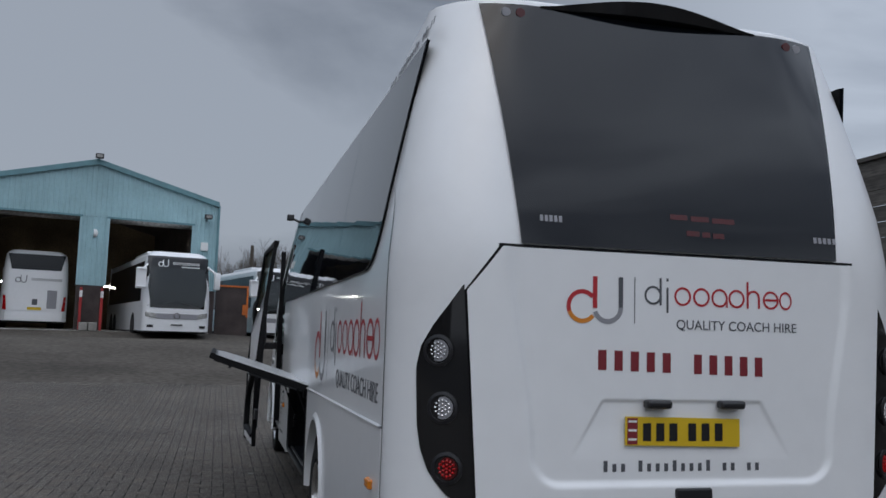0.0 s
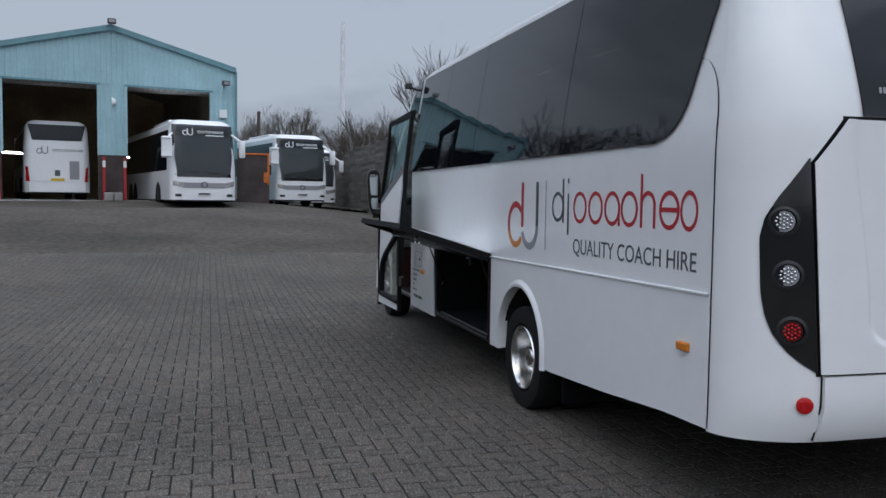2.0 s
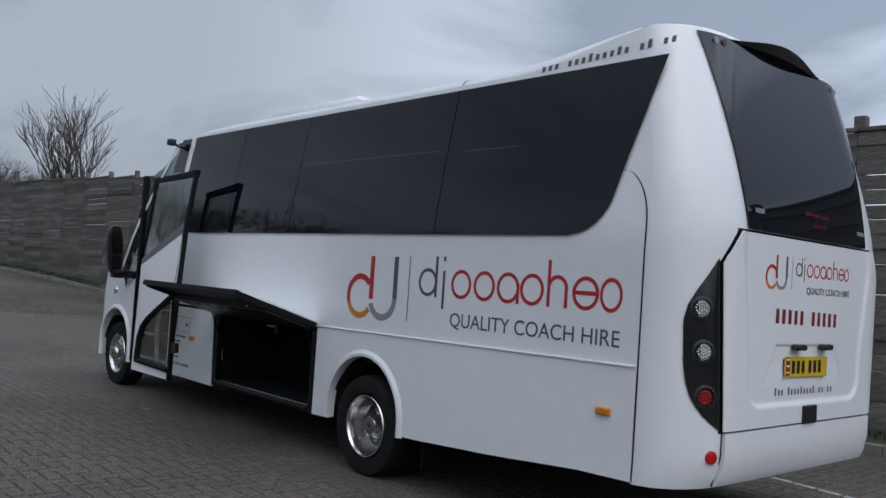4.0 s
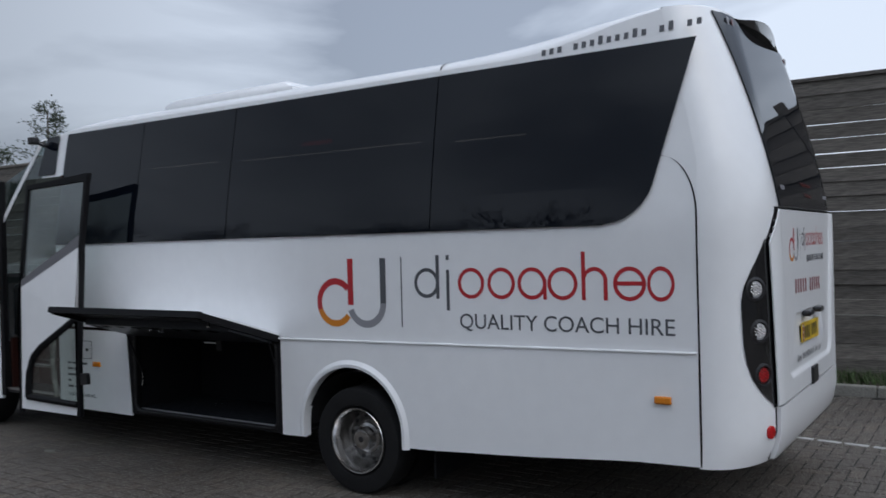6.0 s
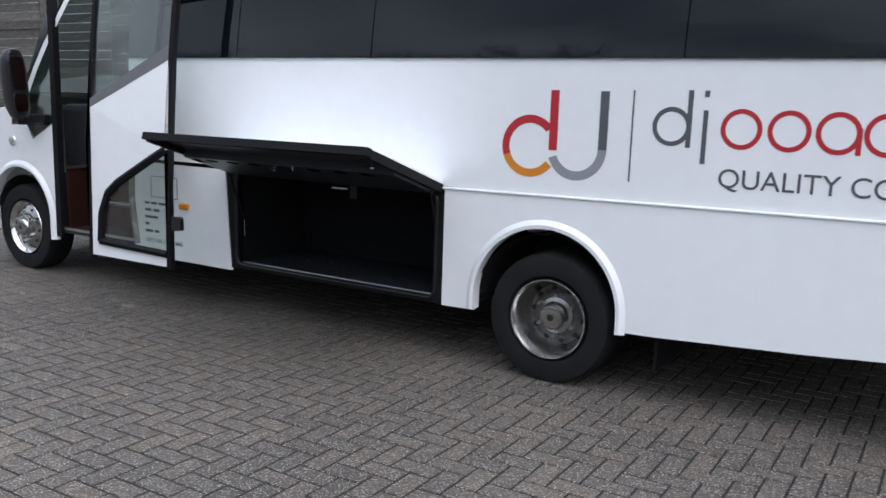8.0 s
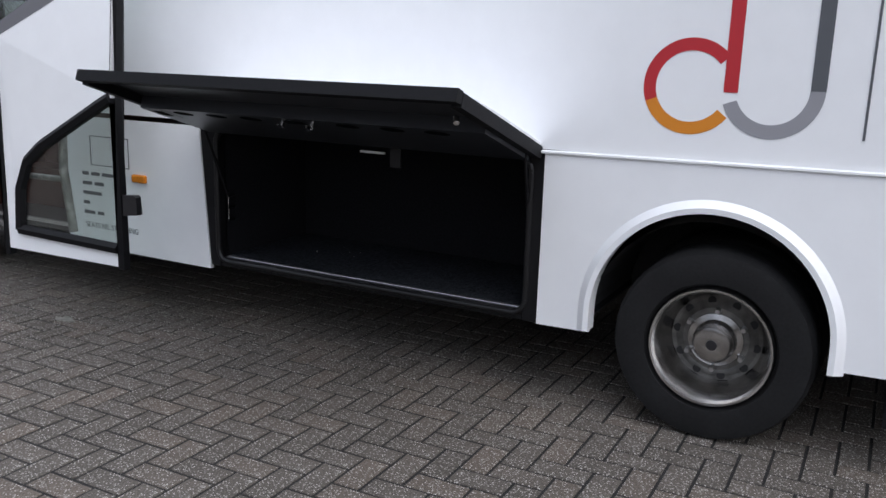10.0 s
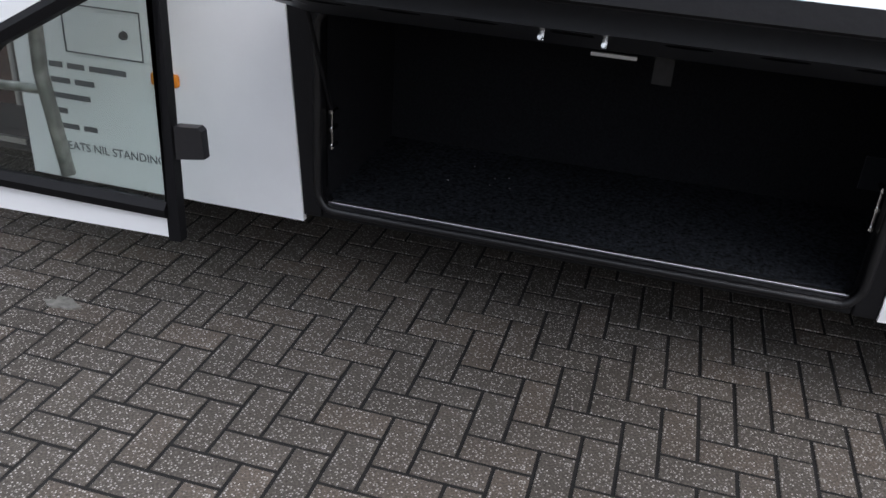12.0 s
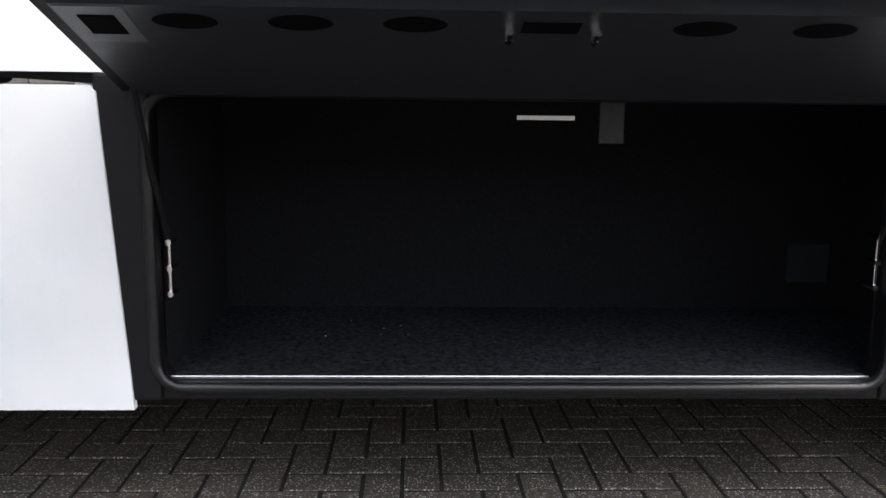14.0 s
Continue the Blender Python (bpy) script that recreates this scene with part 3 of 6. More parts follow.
# ---------------------------------------------------------------- wheels
def wheel(parent, x, y, z, sign, dual):
    """A steel wheel with its tyre; sign -1: faces -x."""
    w = part("wheel", lathe(bmesh.new(), [(-0.20, 0.30), (-0.20, 0.336), (-0.17, 0.350), (-0.02, 0.350), (0.012, 0.336), (0.020, 0.30), (0.012, 0.235), (-0.02, 0.222), (-0.2, 0.222)], (x, y, z), sign=sign, caps=False), TYRE, parent, "black road tyre on a steel wheel", True)
    rim = [(-0.19, 0.221), (0.004, 0.221), (0.014, 0.214), (0.012, 0.206), (-0.004, 0.199), (-0.03, 0.191), (-0.055, 0.186), (-0.11, 0.176), (-0.128, 0.162)] if dual else \
          [(-0.19, 0.221), (0.004, 0.221), (0.012, 0.216), (0.002, 0.206), (-0.014, 0.195), (-0.024, 0.178)]
    disc = [(-0.128, 0.162), (-0.131, 0.148), (-0.120, 0.126), (-0.112, 0.118), (-0.112, 0.02)] if dual else \
           [(-0.024, 0.178), (-0.012, 0.158), (0.0, 0.135), (0.004, 0.12), (0.004, 0.02)]
    part("rim", lathe(bmesh.new(), rim[:5], (x, y, z), sign=sign, caps=False), CHROME, w, "polished steel rim", True)
    if not dual:
        part("rim_barrel", lathe(bmesh.new(), rim[4:], (x, y, z), sign=sign, caps=False), WHEEL, w, "", True)
    else:
        part("rim_barrel", lathe(bmesh.new(), rim[4:], (x, y, z), sign=sign, caps=False), WHEEL, w, "polished barrel of the rim", True)
    part("rim_disc", lathe(bmesh.new(), disc, (x, y, z), sign=sign, caps=False), DISC if dual else WHEEL, w, "dull steel wheel disc" if dual else "polished wheel disc", True)
    d = disc[-1][0]
    tall = 1.0 if dual else 0.62
    hub = [(d, 0.100), (d + 0.012, 0.098), (d + 0.018, 0.078), (d + 0.062 * tall, 0.073), (d + 0.080 * tall, 0.062), (d + 0.088 * tall, 0.034), (d + 0.084 * tall, 0.020)]
    part("hub", lathe(bmesh.new(), hub, (x, y, z), sign=sign), WHEEL, w, "round wheel hub cap", True)
    part("hub_badge", lathe(bmesh.new(), [(d + 0.084 * tall, 0.020), (d + 0.087 * tall, 0.018)], (x, y, z), sign=sign, steps=16), BLACK, w, "small dark disc in the hub")
    hole_r, ring_r = (0.0155, 0.143) if dual else (0.013, 0.152)
    for k in range(10):
        a = 2 * math.pi * k / 10 + 0.2
        hx = lerp(((0.126, -0.120), (0.148, -0.131)), ring_r) if dual else -0.009
        c = Vector((x + (hx - 0.001) * sign, y + math.sin(a) * ring_r, z + math.cos(a) * ring_r))
        part("hand_hole", tube(bmesh.new(), c, c + Vector((0.005 * sign, 0, 0)), hole_r, hole_r, 10), CHASSIS, w, "dark round hole in the wheel disc")
    for k in range(6):
        a = 2 * math.pi * k / 6
        c = Vector((x + d * sign, y + math.sin(a) * 0.110, z + math.cos(a) * 0.110))
        part("wheel_nut", tube(bmesh.new(), c, c + Vector((0.030 * sign, 0, 0)), 0.011, 0.009, 6), ALU, w)
    if dual:
        part("inner_tyre", lathe(bmesh.new(), [(-0.46, 0.25), (-0.46, 0.35), (-0.43, 0.366), (-0.26, 0.366), (-0.235, 0.35), (-0.235, 0.25)], (x, y, z), sign=sign), TYRE, w, "", True)


# ---------------------------------------------------------------- the near coach: its parts
def near_coach():
    c = thing("minibus_coach", 0, 0, 0, "white midi coach with dark glass, open locker and open door", "coach")
    # rear cap
    zs = spread(0.44, 2.0, 18) + spread(2.04, 2.86, 12)
    ps = spread(0, 1, 12) + spread(1.06, 2.94, 18) + spread(3, 4, 12)
    body = part("body", sheet([[rear_param(p, z) for p in ps] for z in zs]), WHITE, c, "glossy white painted coach body", True)
    # upper side skin, both sides
    for right in (False, True):
        top = 6.30
        part("upper_panel", side_patch([0.6, 0.7, 0.8, 0.9] + spread(1.0, 6.18, 40), lambda y: 1.0, lambda y: roof_edge(y), 0.0, 26, right=right), WHITE, body, "", True)
        part("door_header", side_patch(spread(6.18, 6.52, 4), lambda y: 2.30, lambda y: roof_edge(y), 0.0, 6, right=right), WHITE, body, "", True)
        part("header_glass", side_glass(spread(2.32, 2.665, 4), lambda z: 6.56 - 0.2 * (z - 2.32), lambda z: 6.30, 0.010, right=right), PRIVACY, body, "dark glass above the door")
        lowest = bottom
        if right:
            lows = ys_with(0.63, 7.06, 40, (ARCH_Y, ARCH_R))
            part("lower_panel", side_patch(lows, lambda y: arch(y, ARCH_Y, ARCH_R, ARCH_Z, lowest(y)), lambda y: 0.994, 0.004, 8, right=True), WHITE, body)
        else:
            lows = ys_with(0.636, 3.535, 26, (ARCH_Y, ARCH_R))
            part("lower_panel", side_patch(lows, lambda y: arch(y, ARCH_Y, ARCH_R, ARCH_Z, lowest(y)), lambda y: lerp(((0.63, 1.022), (3.6, 0.984)), y), 0.006, 8), WHITE, body)
            part("locker_panel", slab([Vector((-0.008, y, z)) for y, z in ((5.190, 0.308), (6.16, 0.308), (6.16, 0.975), (5.252, 0.975), (5.236, 0.962))], (0.02, 0, 0)), WHITE, body)
        # wheel arch lips
        for cy, r, cz, lo in ((ARCH_Y, ARCH_R, ARCH_Z, 0.335), (FARCH_Y, FARCH_R, FARCH_Z, 0.30)):
            rows = []
            for k in range(33):
                a = math.pi * k / 32
                y, z = cy - math.cos(a) * r, cz + math.sin(a) * r
                y2, z2 = cy - math.cos(a) * (r + 0.050), cz + math.sin(a) * (r + 0.050)
                pts = [(0.05, y, z), (-0.022, y, z), (-0.024, y * 0.6 + y2 * 0.4, z * 0.6 + z2 * 0.4), (-0.004, y2, z2)]
                rows.append([Vector((WIDE - p[0] if right else p[0], p[1], p[2])) for p in pts])
            for end, first in ((0, True), (32, False)):
                low = [Vector((p.x, p.y, lo)) for p in rows[0 if first else -1]]
                rows.insert(0, low) if first else rows.append(low)
            part("wheel_arch", sheet(rows), WHITE, body, "", True)
        # glass
        zs2 = [1.695, 1.70, 1.71, 1.73, 1.76, 1.80, 1.85, 1.90] + spread(2.0, 2.665, 6)
        cuts = [(6.30 if right else 6.17, 5.12), (5.112, 4.06), (4.052, 2.26), (2.252, None)]
        for a, b in cuts:
            rear = window_rear if b is None else (lambda z, b=b: b)
            part("side_window", side_glass(zs2, lambda z, a=a: a, rear, 0.014, right=right), PRIVACY, body, "dark tinted bonded side window")
        # black sheet behind all panes: seal in their gaps, elsewhere the dark cabin's shade
        part("seal", side_glass(zs2, lambda z: 6.30 if right else 6.17, lambda z: window_rear(z) + 0.012, 0.004, right=right), RUBBER, body)
    for a, b, z in ((1.62, 2.10, 2.235), (2.36, 3.95, 2.255), (4.22, 4.95, 2.27)):
        part("light_strip", side_glass((z, z + 0.006), lambda y, b=b: b, lambda y, a=a: a, 0.0068, 0.001), LED, body, "thin strip of light behind the dark glass")
    part("red_display", side_glass((2.315, 2.345), lambda y: 3.37, lambda y: 3.10, 0.0068, 0.001), RED_GLOW, body, "faint red display behind the dark glass")
    # seam lines
    part("panel_gap", sheet([[rear_param(0.0, z, 0.0015) + Vector((0, dy, 0)) for dy in (-0.006, 0.004)] for z in spread(0.45, 1.72, 12)]), RUBBER, body, "dark gap of the rear corner panel")
    rows = []
    for k in range(17):
        a = math.pi / 2 * k / 16
        y, z = 0.63 + 0.20 * (1 - math.cos(a)), 1.72 + 0.33 * math.sin(a)
        rows.append([Vector((side_x(z) - 0.0025, y + d, z + d * 0.4)) for d in (-0.006, 0.004)])
    part("panel_gap", sheet(rows), RUBBER, body)
    part("seam_strip", sheet([[Vector((x, y, lerp(((0.63, 1.022), (3.6, 0.984)), y) + h)) for x, h in ((-0.006, -0.001), (-0.014, 0.002), (-0.014, 0.009), (-0.001, 0.013))] for y in (0.64, 3.55)]), WHITE, body, "white ridge along the side")
    rows = [[Vector(roof_at(-1 + 0.16 * t, 2.256)) + Vector((-0.002, d, 0.004)) for d in (-0.006, 0.006)] for t in spread(0, 1, 8)]
    part("panel_gap", sheet(rows), RUBBER, body)
    # roof
    us = [-1, -0.99, -0.97, -0.94, -0.9, -0.83, -0.73, -0.6, -0.3, 0, 0.3, 0.6, 0.73, 0.83, 0.9, 0.94, 0.97, 0.99, 1]
    rows = [[roof_at(u, y) for u in us] for y in spread(0.86, 6.62, 46)]
    head = []
    for t in spread(0, 1, 9):
        row = []
        for u in us:
            a = roof_at(u, 0.86)
            e = rear_at(a.x, 2.856)
            row.append(Vector((a.x, a.y + (e.y - a.y) * math.sin(t * math.pi / 2), a.z - (a.z - 2.856) * (1 - math.cos(t * math.pi / 2)))))
        head.append(row)
    part("roof", sheet(head[::-1][:-1] + rows), WHITE, c, "white moulded roof", True)
    pod = bmesh.new()
    box(pod, 0.38, 3.72, 2.74, 2.0, 5.2, 2.875, bevel=0.05)
    for v in pod.verts:
        if v.co.z > 2.84:
            v.co.y += (4.4 - v.co.y) * 0.08
    part("roof_pod", pod, WHITE, c, "white air-conditioning pod on the roof", True)
    # boot panel with its gap, lamps, rear window
    def boot_left(z):
        return lerp(((0.735, 0.315), (1.58, 0.262), (1.755, 0.39)), z)
    mirror = lambda f: (lambda z: WIDE - f(z))
    zb = spread(0.735, 1.58, 10) + spread(1.6, 1.755, 4)
    part("boot_gap", rear_patch([0.722] + zb + [1.768], lambda z: boot_left(z) - 0.012, lambda z: WIDE - boot_left(z) + 0.012, 0.0015, thick=0.004), RUBBER, body)
    def boot_relief(x, z):
        """How proud the boot door stands: a sunk middle field with a rounded foot, and a recess for the plate."""
        dx = abs(x - 1.187)
        qx, qz = dx - (0.545 + 0.10 * ease((z - 0.95) / 0.8)), 0.965 - z
        d = math.hypot(max(qx, 0.0), max(qz, 0.0)) - 0.1
        side = lerp(((0.94, 0.495), (1.165, 0.36)), z) - abs(x - 1.172)
        sunk = ease((1.172 - z) / 0.010) * ease(side / 0.010) * min(1.0, max(0.0, (z - 0.94) / 0.13))
        return 0.010 + 0.015 * ease(d / 0.035) - 0.0075 * sunk
    zb = spread(0.735, 1.20, 70) + spread(1.22, 1.58, 16) + spread(1.6, 1.755, 6)
    boot = part("boot_door", rear_patch(zb, boot_left, mirror(boot_left), boot_relief, n=220, thick=0.008), WHITE, c, "white boot door with badge, number plate recess and handle", True)
    for flip in (False, True):
        def f(g, flip=flip):
            return (lambda z: WIDE - g(z)) if flip else g
        outer = lambda z: lerp(((0.735, 0.308), (0.77, 0.25), (0.82, 0.19), (0.88, 0.145), (0.96, 0.115), (1.06, 0.10), (1.28, 0.092), (1.36, 0.105), (1.44, 0.142), (1.60, 0.245)), z)
        inner = lambda z: lerp(((0.735, 0.311), (1.58, 0.25), (1.60, 0.25)), z)
        lamp = part("tail_lamp", rear_patch(spread(0.735, 1.60, 22), f(outer), f(inner), 0.006, n=10, thick=0.005), GLOSS, c, "gloss black tail lamp cluster with three round lamps", True)
        for x, z, mat, what in ((0.165, 1.346, LENS, "clear round lamp"), (0.185, 1.13, LENS, "clear round lamp"), (0.205, 0.905, RED_LENS, "red round lamp")):
            p, q = rear_at(x, z, 0.005), rear_at(x, z, 0.03)
            d = (q - p).normalized()
            m = Matrix.Translation(p) @ d.to_track_quat("X", "Z").to_matrix().to_4x4()
            beads = bmesh.new()
            for ring, count in ((0.0, 1), (0.0145, 6), (0.029, 12)):
                for k in range(count):
                    a = 2 * math.pi * k / count
                    o = Vector((0.003, math.sin(a) * ring, math.cos(a) * ring))
                    lathe(beads, [(0.0, 0.0062), (0.004, 0.005), (0.006, 0.0022)], o, steps=8)
            beads.transform(m)
            if flip:
                beads.transform(Matrix.Translation((WIDE, 0, 0)) @ Matrix.Diagonal((-1, 1, 1, 1)))
            part("led_cluster", beads, CHROME if mat is LENS else RED_LENS, lamp, "")
            for nm, prof, mt in (("lens", [(0.0, 0.043), (0.003, 0.042), (0.003, 0.015)], SILVER if mat is LENS else DARK_RED), ("bezel", [(0.0, 0.062), (0.006, 0.062), (0.009, 0.05), (0.003, 0.047)], BLACK)):
                bm = lathe(bmesh.new(), prof, (0, 0, 0), steps=24, caps=nm == "lens")
                bm.transform(m)
                if flip:
                    bm.transform(Matrix.Translation((WIDE, 0, 0)) @ Matrix.Diagonal((-1, 1, 1, 1)))
                part(nm, bm, mt, lamp, what if nm == "lens" else "", True)
        p, q = rear_at(0.262, 0.605, 0.0), rear_at(0.262, 0.605, 0.02)
        bm = lathe(bmesh.new(), [(0.0, 0.034), (0.008, 0.034), (0.011, 0.028), (0.011, 0.01)], (0, 0, 0), steps=24)
        bm.transform(Matrix.Translation(p) @ (q - p).to_track_quat("X", "Z").to_matrix().to_4x4())
        if flip:
            bm.transform(Matrix.Translation((WIDE, 0, 0)) @ Matrix.Diagonal((-1, 1, 1, 1)))
        part("reflector", bm, RED_LENS, c, "round red reflector", True)
    pane_left = lambda z: 0.47 - 0.10 * (z - 1.765)
    part("rear_window", rear_patch(spread(1.772, 2.84, 14), pane_left, mirror(pane_left), 0.012, thick=0.01), PRIVACY, c, "dark tinted rear window", True)
    for x, tone in ((0.468, SILVER), (0.528, DARK_RED), (1.844, DARK_RED), (1.905, SILVER)):
        p = rear_at(x, 2.797, 0.012)
        part("high_lamp", tube(bmesh.new(), p, p + Vector((0, -0.006, 0)), 0.022, 0.02, 16), tone, c, "small high-level rear lamp")
    # spoiler
    rows = []
    for k in range(25):
        t = k / 24
        x = 0.62 + 1.06 * t
        h = 0.085 * math.sin(math.pi * t) ** 1.3
        y0 = rear_y(2.86)
        rows.append([Vector((x, y0 + 0.02, 2.835 - h * 0.1)), Vector((x, y0 - 0.02 - h * 0.5, 2.832 + h * 0.05)), Vector((x, y0 - 0.025 - h * 0.6, 2.84 + h * 0.72)), Vector((x, y0 + 0.10, 2.862 + h * 0.8)), Vector((x, y0 + 0.3, 2.885 + h * 0.4))])
    part("spoiler", sheet(rows), GLOSS, c, "black roof spoiler lip over the rear window", True)
    # bumper
    bl = lambda z: 0.33
    part("rear_bumper", rear_patch([0.452, 0.46, 0.5, 0.6, 0.66, 0.70, 0.7245], bl, mirror(bl), 0.026, thick=0.026), WHITE, c, "white rear bumper", True)
    part("bumper_gap", rear_patch([0.45, 0.6, 0.72], lambda z: 0.324, lambda z: 0.33, 0.004, n=2), RUBBER, body)
    back = lambda x, z, o=0.0: Vector((x, LEN_REAR - 0.010 - o, z))
    # number plate recess and handle details
    part("plate_holder", boxed(0.92, LEN_REAR - 0.0135, 1.0, 1.41, LEN_REAR + 0.006, 1.09), BLACK, boot)
    plate = part("number_plate", slab([back(x, z, 0.004) for x, z in ((0.910, 0.996), (1.420, 0.988), (1.420, 1.100), (0.910, 1.108))], (0, -0.006, 0)), YELLOW, c, "yellow rear number plate with plain dark bars")
    put = lambda u, v: back(u, v, 0.0112)
    for a in (0.985, 1.043, 1.101, 1.185, 1.245, 1.305):
        part("plate_bar", bar(bmesh.new(), put, a, 1.012, a + 0.036, 1.082), BLACK, plate)
    part("plate_badge", bar(bmesh.new(), put, 0.918, 1.000, 0.962, 1.102), MAROON, plate)
    for z in (1.015, 1.05, 1.085):
        part("plate_badge", bar(bmesh.new(), lambda u, v: back(u, v, 0.0116), 0.922, z, 0.958, z + 0.008), SIGN, plate)
    for x in (1.045, 1.375):
        part("plate_lamp", boxed(x - 0.055, LEN_REAR - 0.055, 1.14, x + 0.055, LEN_REAR - 0.005, 1.175, bevel=0.012), BLACK, boot, "black number plate lamp")
    part("boot_handle", boxed(1.125, LEN_REAR - 0.040, 0.725, 1.285, LEN_REAR - 0.020, 0.83, bevel=0.008), BLACK, boot, "black boot release handle")
    for k in range(19):
        if k not in (3, 13, 16):
            u = 0.822 + 0.0375 * k
            part("address_bar", bar(bmesh.new(), lambda u, v: back(u, v, 0.0015), u, 0.893, u + 0.017, 0.924 + (0.012 if k % 4 == 0 else 0)), GREY, boot, "small dark bar of a web address")
    # livery on the rear and the side
    livery(boot, lambda u, v: back(0.655 + u, 1.475 + v, 0.0015), 0.180 / 0.43)
    for k in range(11):
        if k != 5:
            part("phone_bar", bar(bmesh.new(), lambda u, v: back(u, v, 0.0015), 0.794 + 0.0705 * k, 1.287 - 0.0015 * k, 0.794 + 0.0705 * k + 0.036, 1.366 - 0.0015 * k), MAROON, boot, "dark red bar of a phone number")
    lettering("QUALITY COACH HIRE", 0.055, GREY, boot, Matrix.Translation(back(1.138, 1.458, 0.0015)) @ pose(0, 0, 0, 90, 0, 0), width=0.562)
    livery(body, lambda u, v: Vector((-0.0015, 3.195 - u, 1.105 + v)), 1.0)
    lettering("QUALITY COACH HIRE", 0.125, GREY, body, Matrix.Translation((-0.0015, 2.058, 1.112)) @ pose(0, 0, 0, 90, 0, -90), width=1.308, label="grey words QUALITY COACH HIRE")
    for (x, z, w) in ((0.545, 1.865, 0.10), (1.80, 1.845, 0.12)):
        bm = bmesh.new()
        for k in range(5):
            bar(bm, lambda u, v: rear_at(u, v, 0.0135), x + w * k / 5, z, x + w * (k + 0.7) / 5, z + 0.026)
        part("badge", bm, SILVER, c, "small silver maker's badge")
    sign = bmesh.new()
    for x0, x1, z in ((1.12, 1.20, 1.908), (1.215, 1.30, 1.906), (1.315, 1.42, 1.903), (1.19, 1.25, 1.842), (1.262, 1.30, 1.840), (1.312, 1.365, 1.838)):
        bar(sign, lambda u, v: rear_at(u, v, 0.0132), x0, z, x1, z + 0.022)
    part("window_sign", sign, DARK_RED, c, "faint dark red bars of a sign in the rear window")
    bm = bmesh.new()
    for k in range(19):
        if k in (3, 13, 16):
            continue
        y = 1.55 - 0.95 * k / 19
        bar(bm, lambda u, v: Vector((side_x(v) - 0.003, u, v)), y, 2.690 + 0.0022 * k, y - 0.026, 2.690 + 0.0022 * k + (0.036, 0.036, 0.036, 0.05)[k % 4])
    part("web_address", bm, GREY, body, "grey bars of a web address on the roof edge")["kind"] = "stuff"
    # side marker lamps
    for y, z in ((0.82, 0.777), (5.63, 0.695)):
        part("marker_lamp", boxed(-0.026, y - 0.045, z - 0.02, 0.0, y + 0.045, z + 0.02, bevel=0.008), AMBER, c, "small amber side marker lamp")
    # locker
    locker(c)
    passenger_door(c)
    cab(c)
    # wheels, underside
    wheel(c, 0.02, 2.885, 0.345, -1, True)
    wheel(c, 0.06, 7.59, 0.345, -1, False)
    wheel(c, WIDE - 0.02, 2.885, 0.345, 1, True)
    wheel(c, WIDE - 0.06, 7.59, 0.345, 1, False)
    for cy, r in ((ARCH_Y, ARCH_R), (FARCH_Y, FARCH_R)):
        rows = []
        for k in range(17):
            a = math.pi * k / 16
            y, z = cy - math.cos(a) * (r + 0.02), 0.36 + math.sin(a) * (r + 0.02)
            rows.append([Vector((0.03, y, z)), Vector((0.62, y, z))])
        part("wheel_housing", sheet(rows), CHASSIS, c, "black wheel housing")
        part("wheel_housing", slab([Vector((0.62, cy - math.cos(math.pi * k / 16) * (r + 0.02), 0.36 + math.sin(math.pi * k / 16) * (r + 0.02))) for k in range(17)], (0.02, 0, 0)), CHASSIS, c)
    part("mud_flap", boxed(0.06, 2.30, 0.16, 0.52, 2.315, 0.5), RUBBER, c, "black rubber mud flap")
    under = boxed(0.12, 0.75, 0.46, WIDE - 0.12, 2.3, 0.52)
    box(under, 0.7, 2.3, 0.42, WIDE - 0.7, 7.9, 0.52)
    box(under, 0.12, 3.4, 0.335, 0.7, 6.1, 0.352)
    box(under, 0.85, 0.9, 0.34, 0.95, 8.0, 0.5)
    box(under, 1.45, 0.9, 0.34, 1.55, 8.0, 0.5)
    part("chassis", under, CHASSIS, c, "dark chassis and floor")
    inside = boxed(0.2, 0.75, 1.02, WIDE - 0.2, 6.0, 1.05)
    part("cabin_floor", inside, SEAT, c)
    for x in (0.55, 1.85):
        for y in (1.6, 2.4, 3.2, 4.0, 4.8):
            s = boxed(x - 0.42, y - 0.06, 1.35, x + 0.42, y + 0.06, 2.05, bevel=0.04)
            part("seat_back", s, SEAT, c, "dark seat back behind tinted glass")
    for y0, y1 in ((3.05, 4.3), (1.2, 2.2), (4.7, 5.4)):
        part("light_strip", boxed(0.36, y0, 2.46, 0.38, y1, 2.467), LED, c, "thin lit ceiling strip inside")
    part("display", boxed(0.9, 3.3, 2.48, 0.92, 3.65, 2.54), RED_GLOW, c, "small red lit display inside")
    part("exit_sign", boxed(1.05, 0.85, 1.95, 1.30, 0.86, 2.0), RED_GLOW, c, "small red lit sign inside the rear window")
    return c


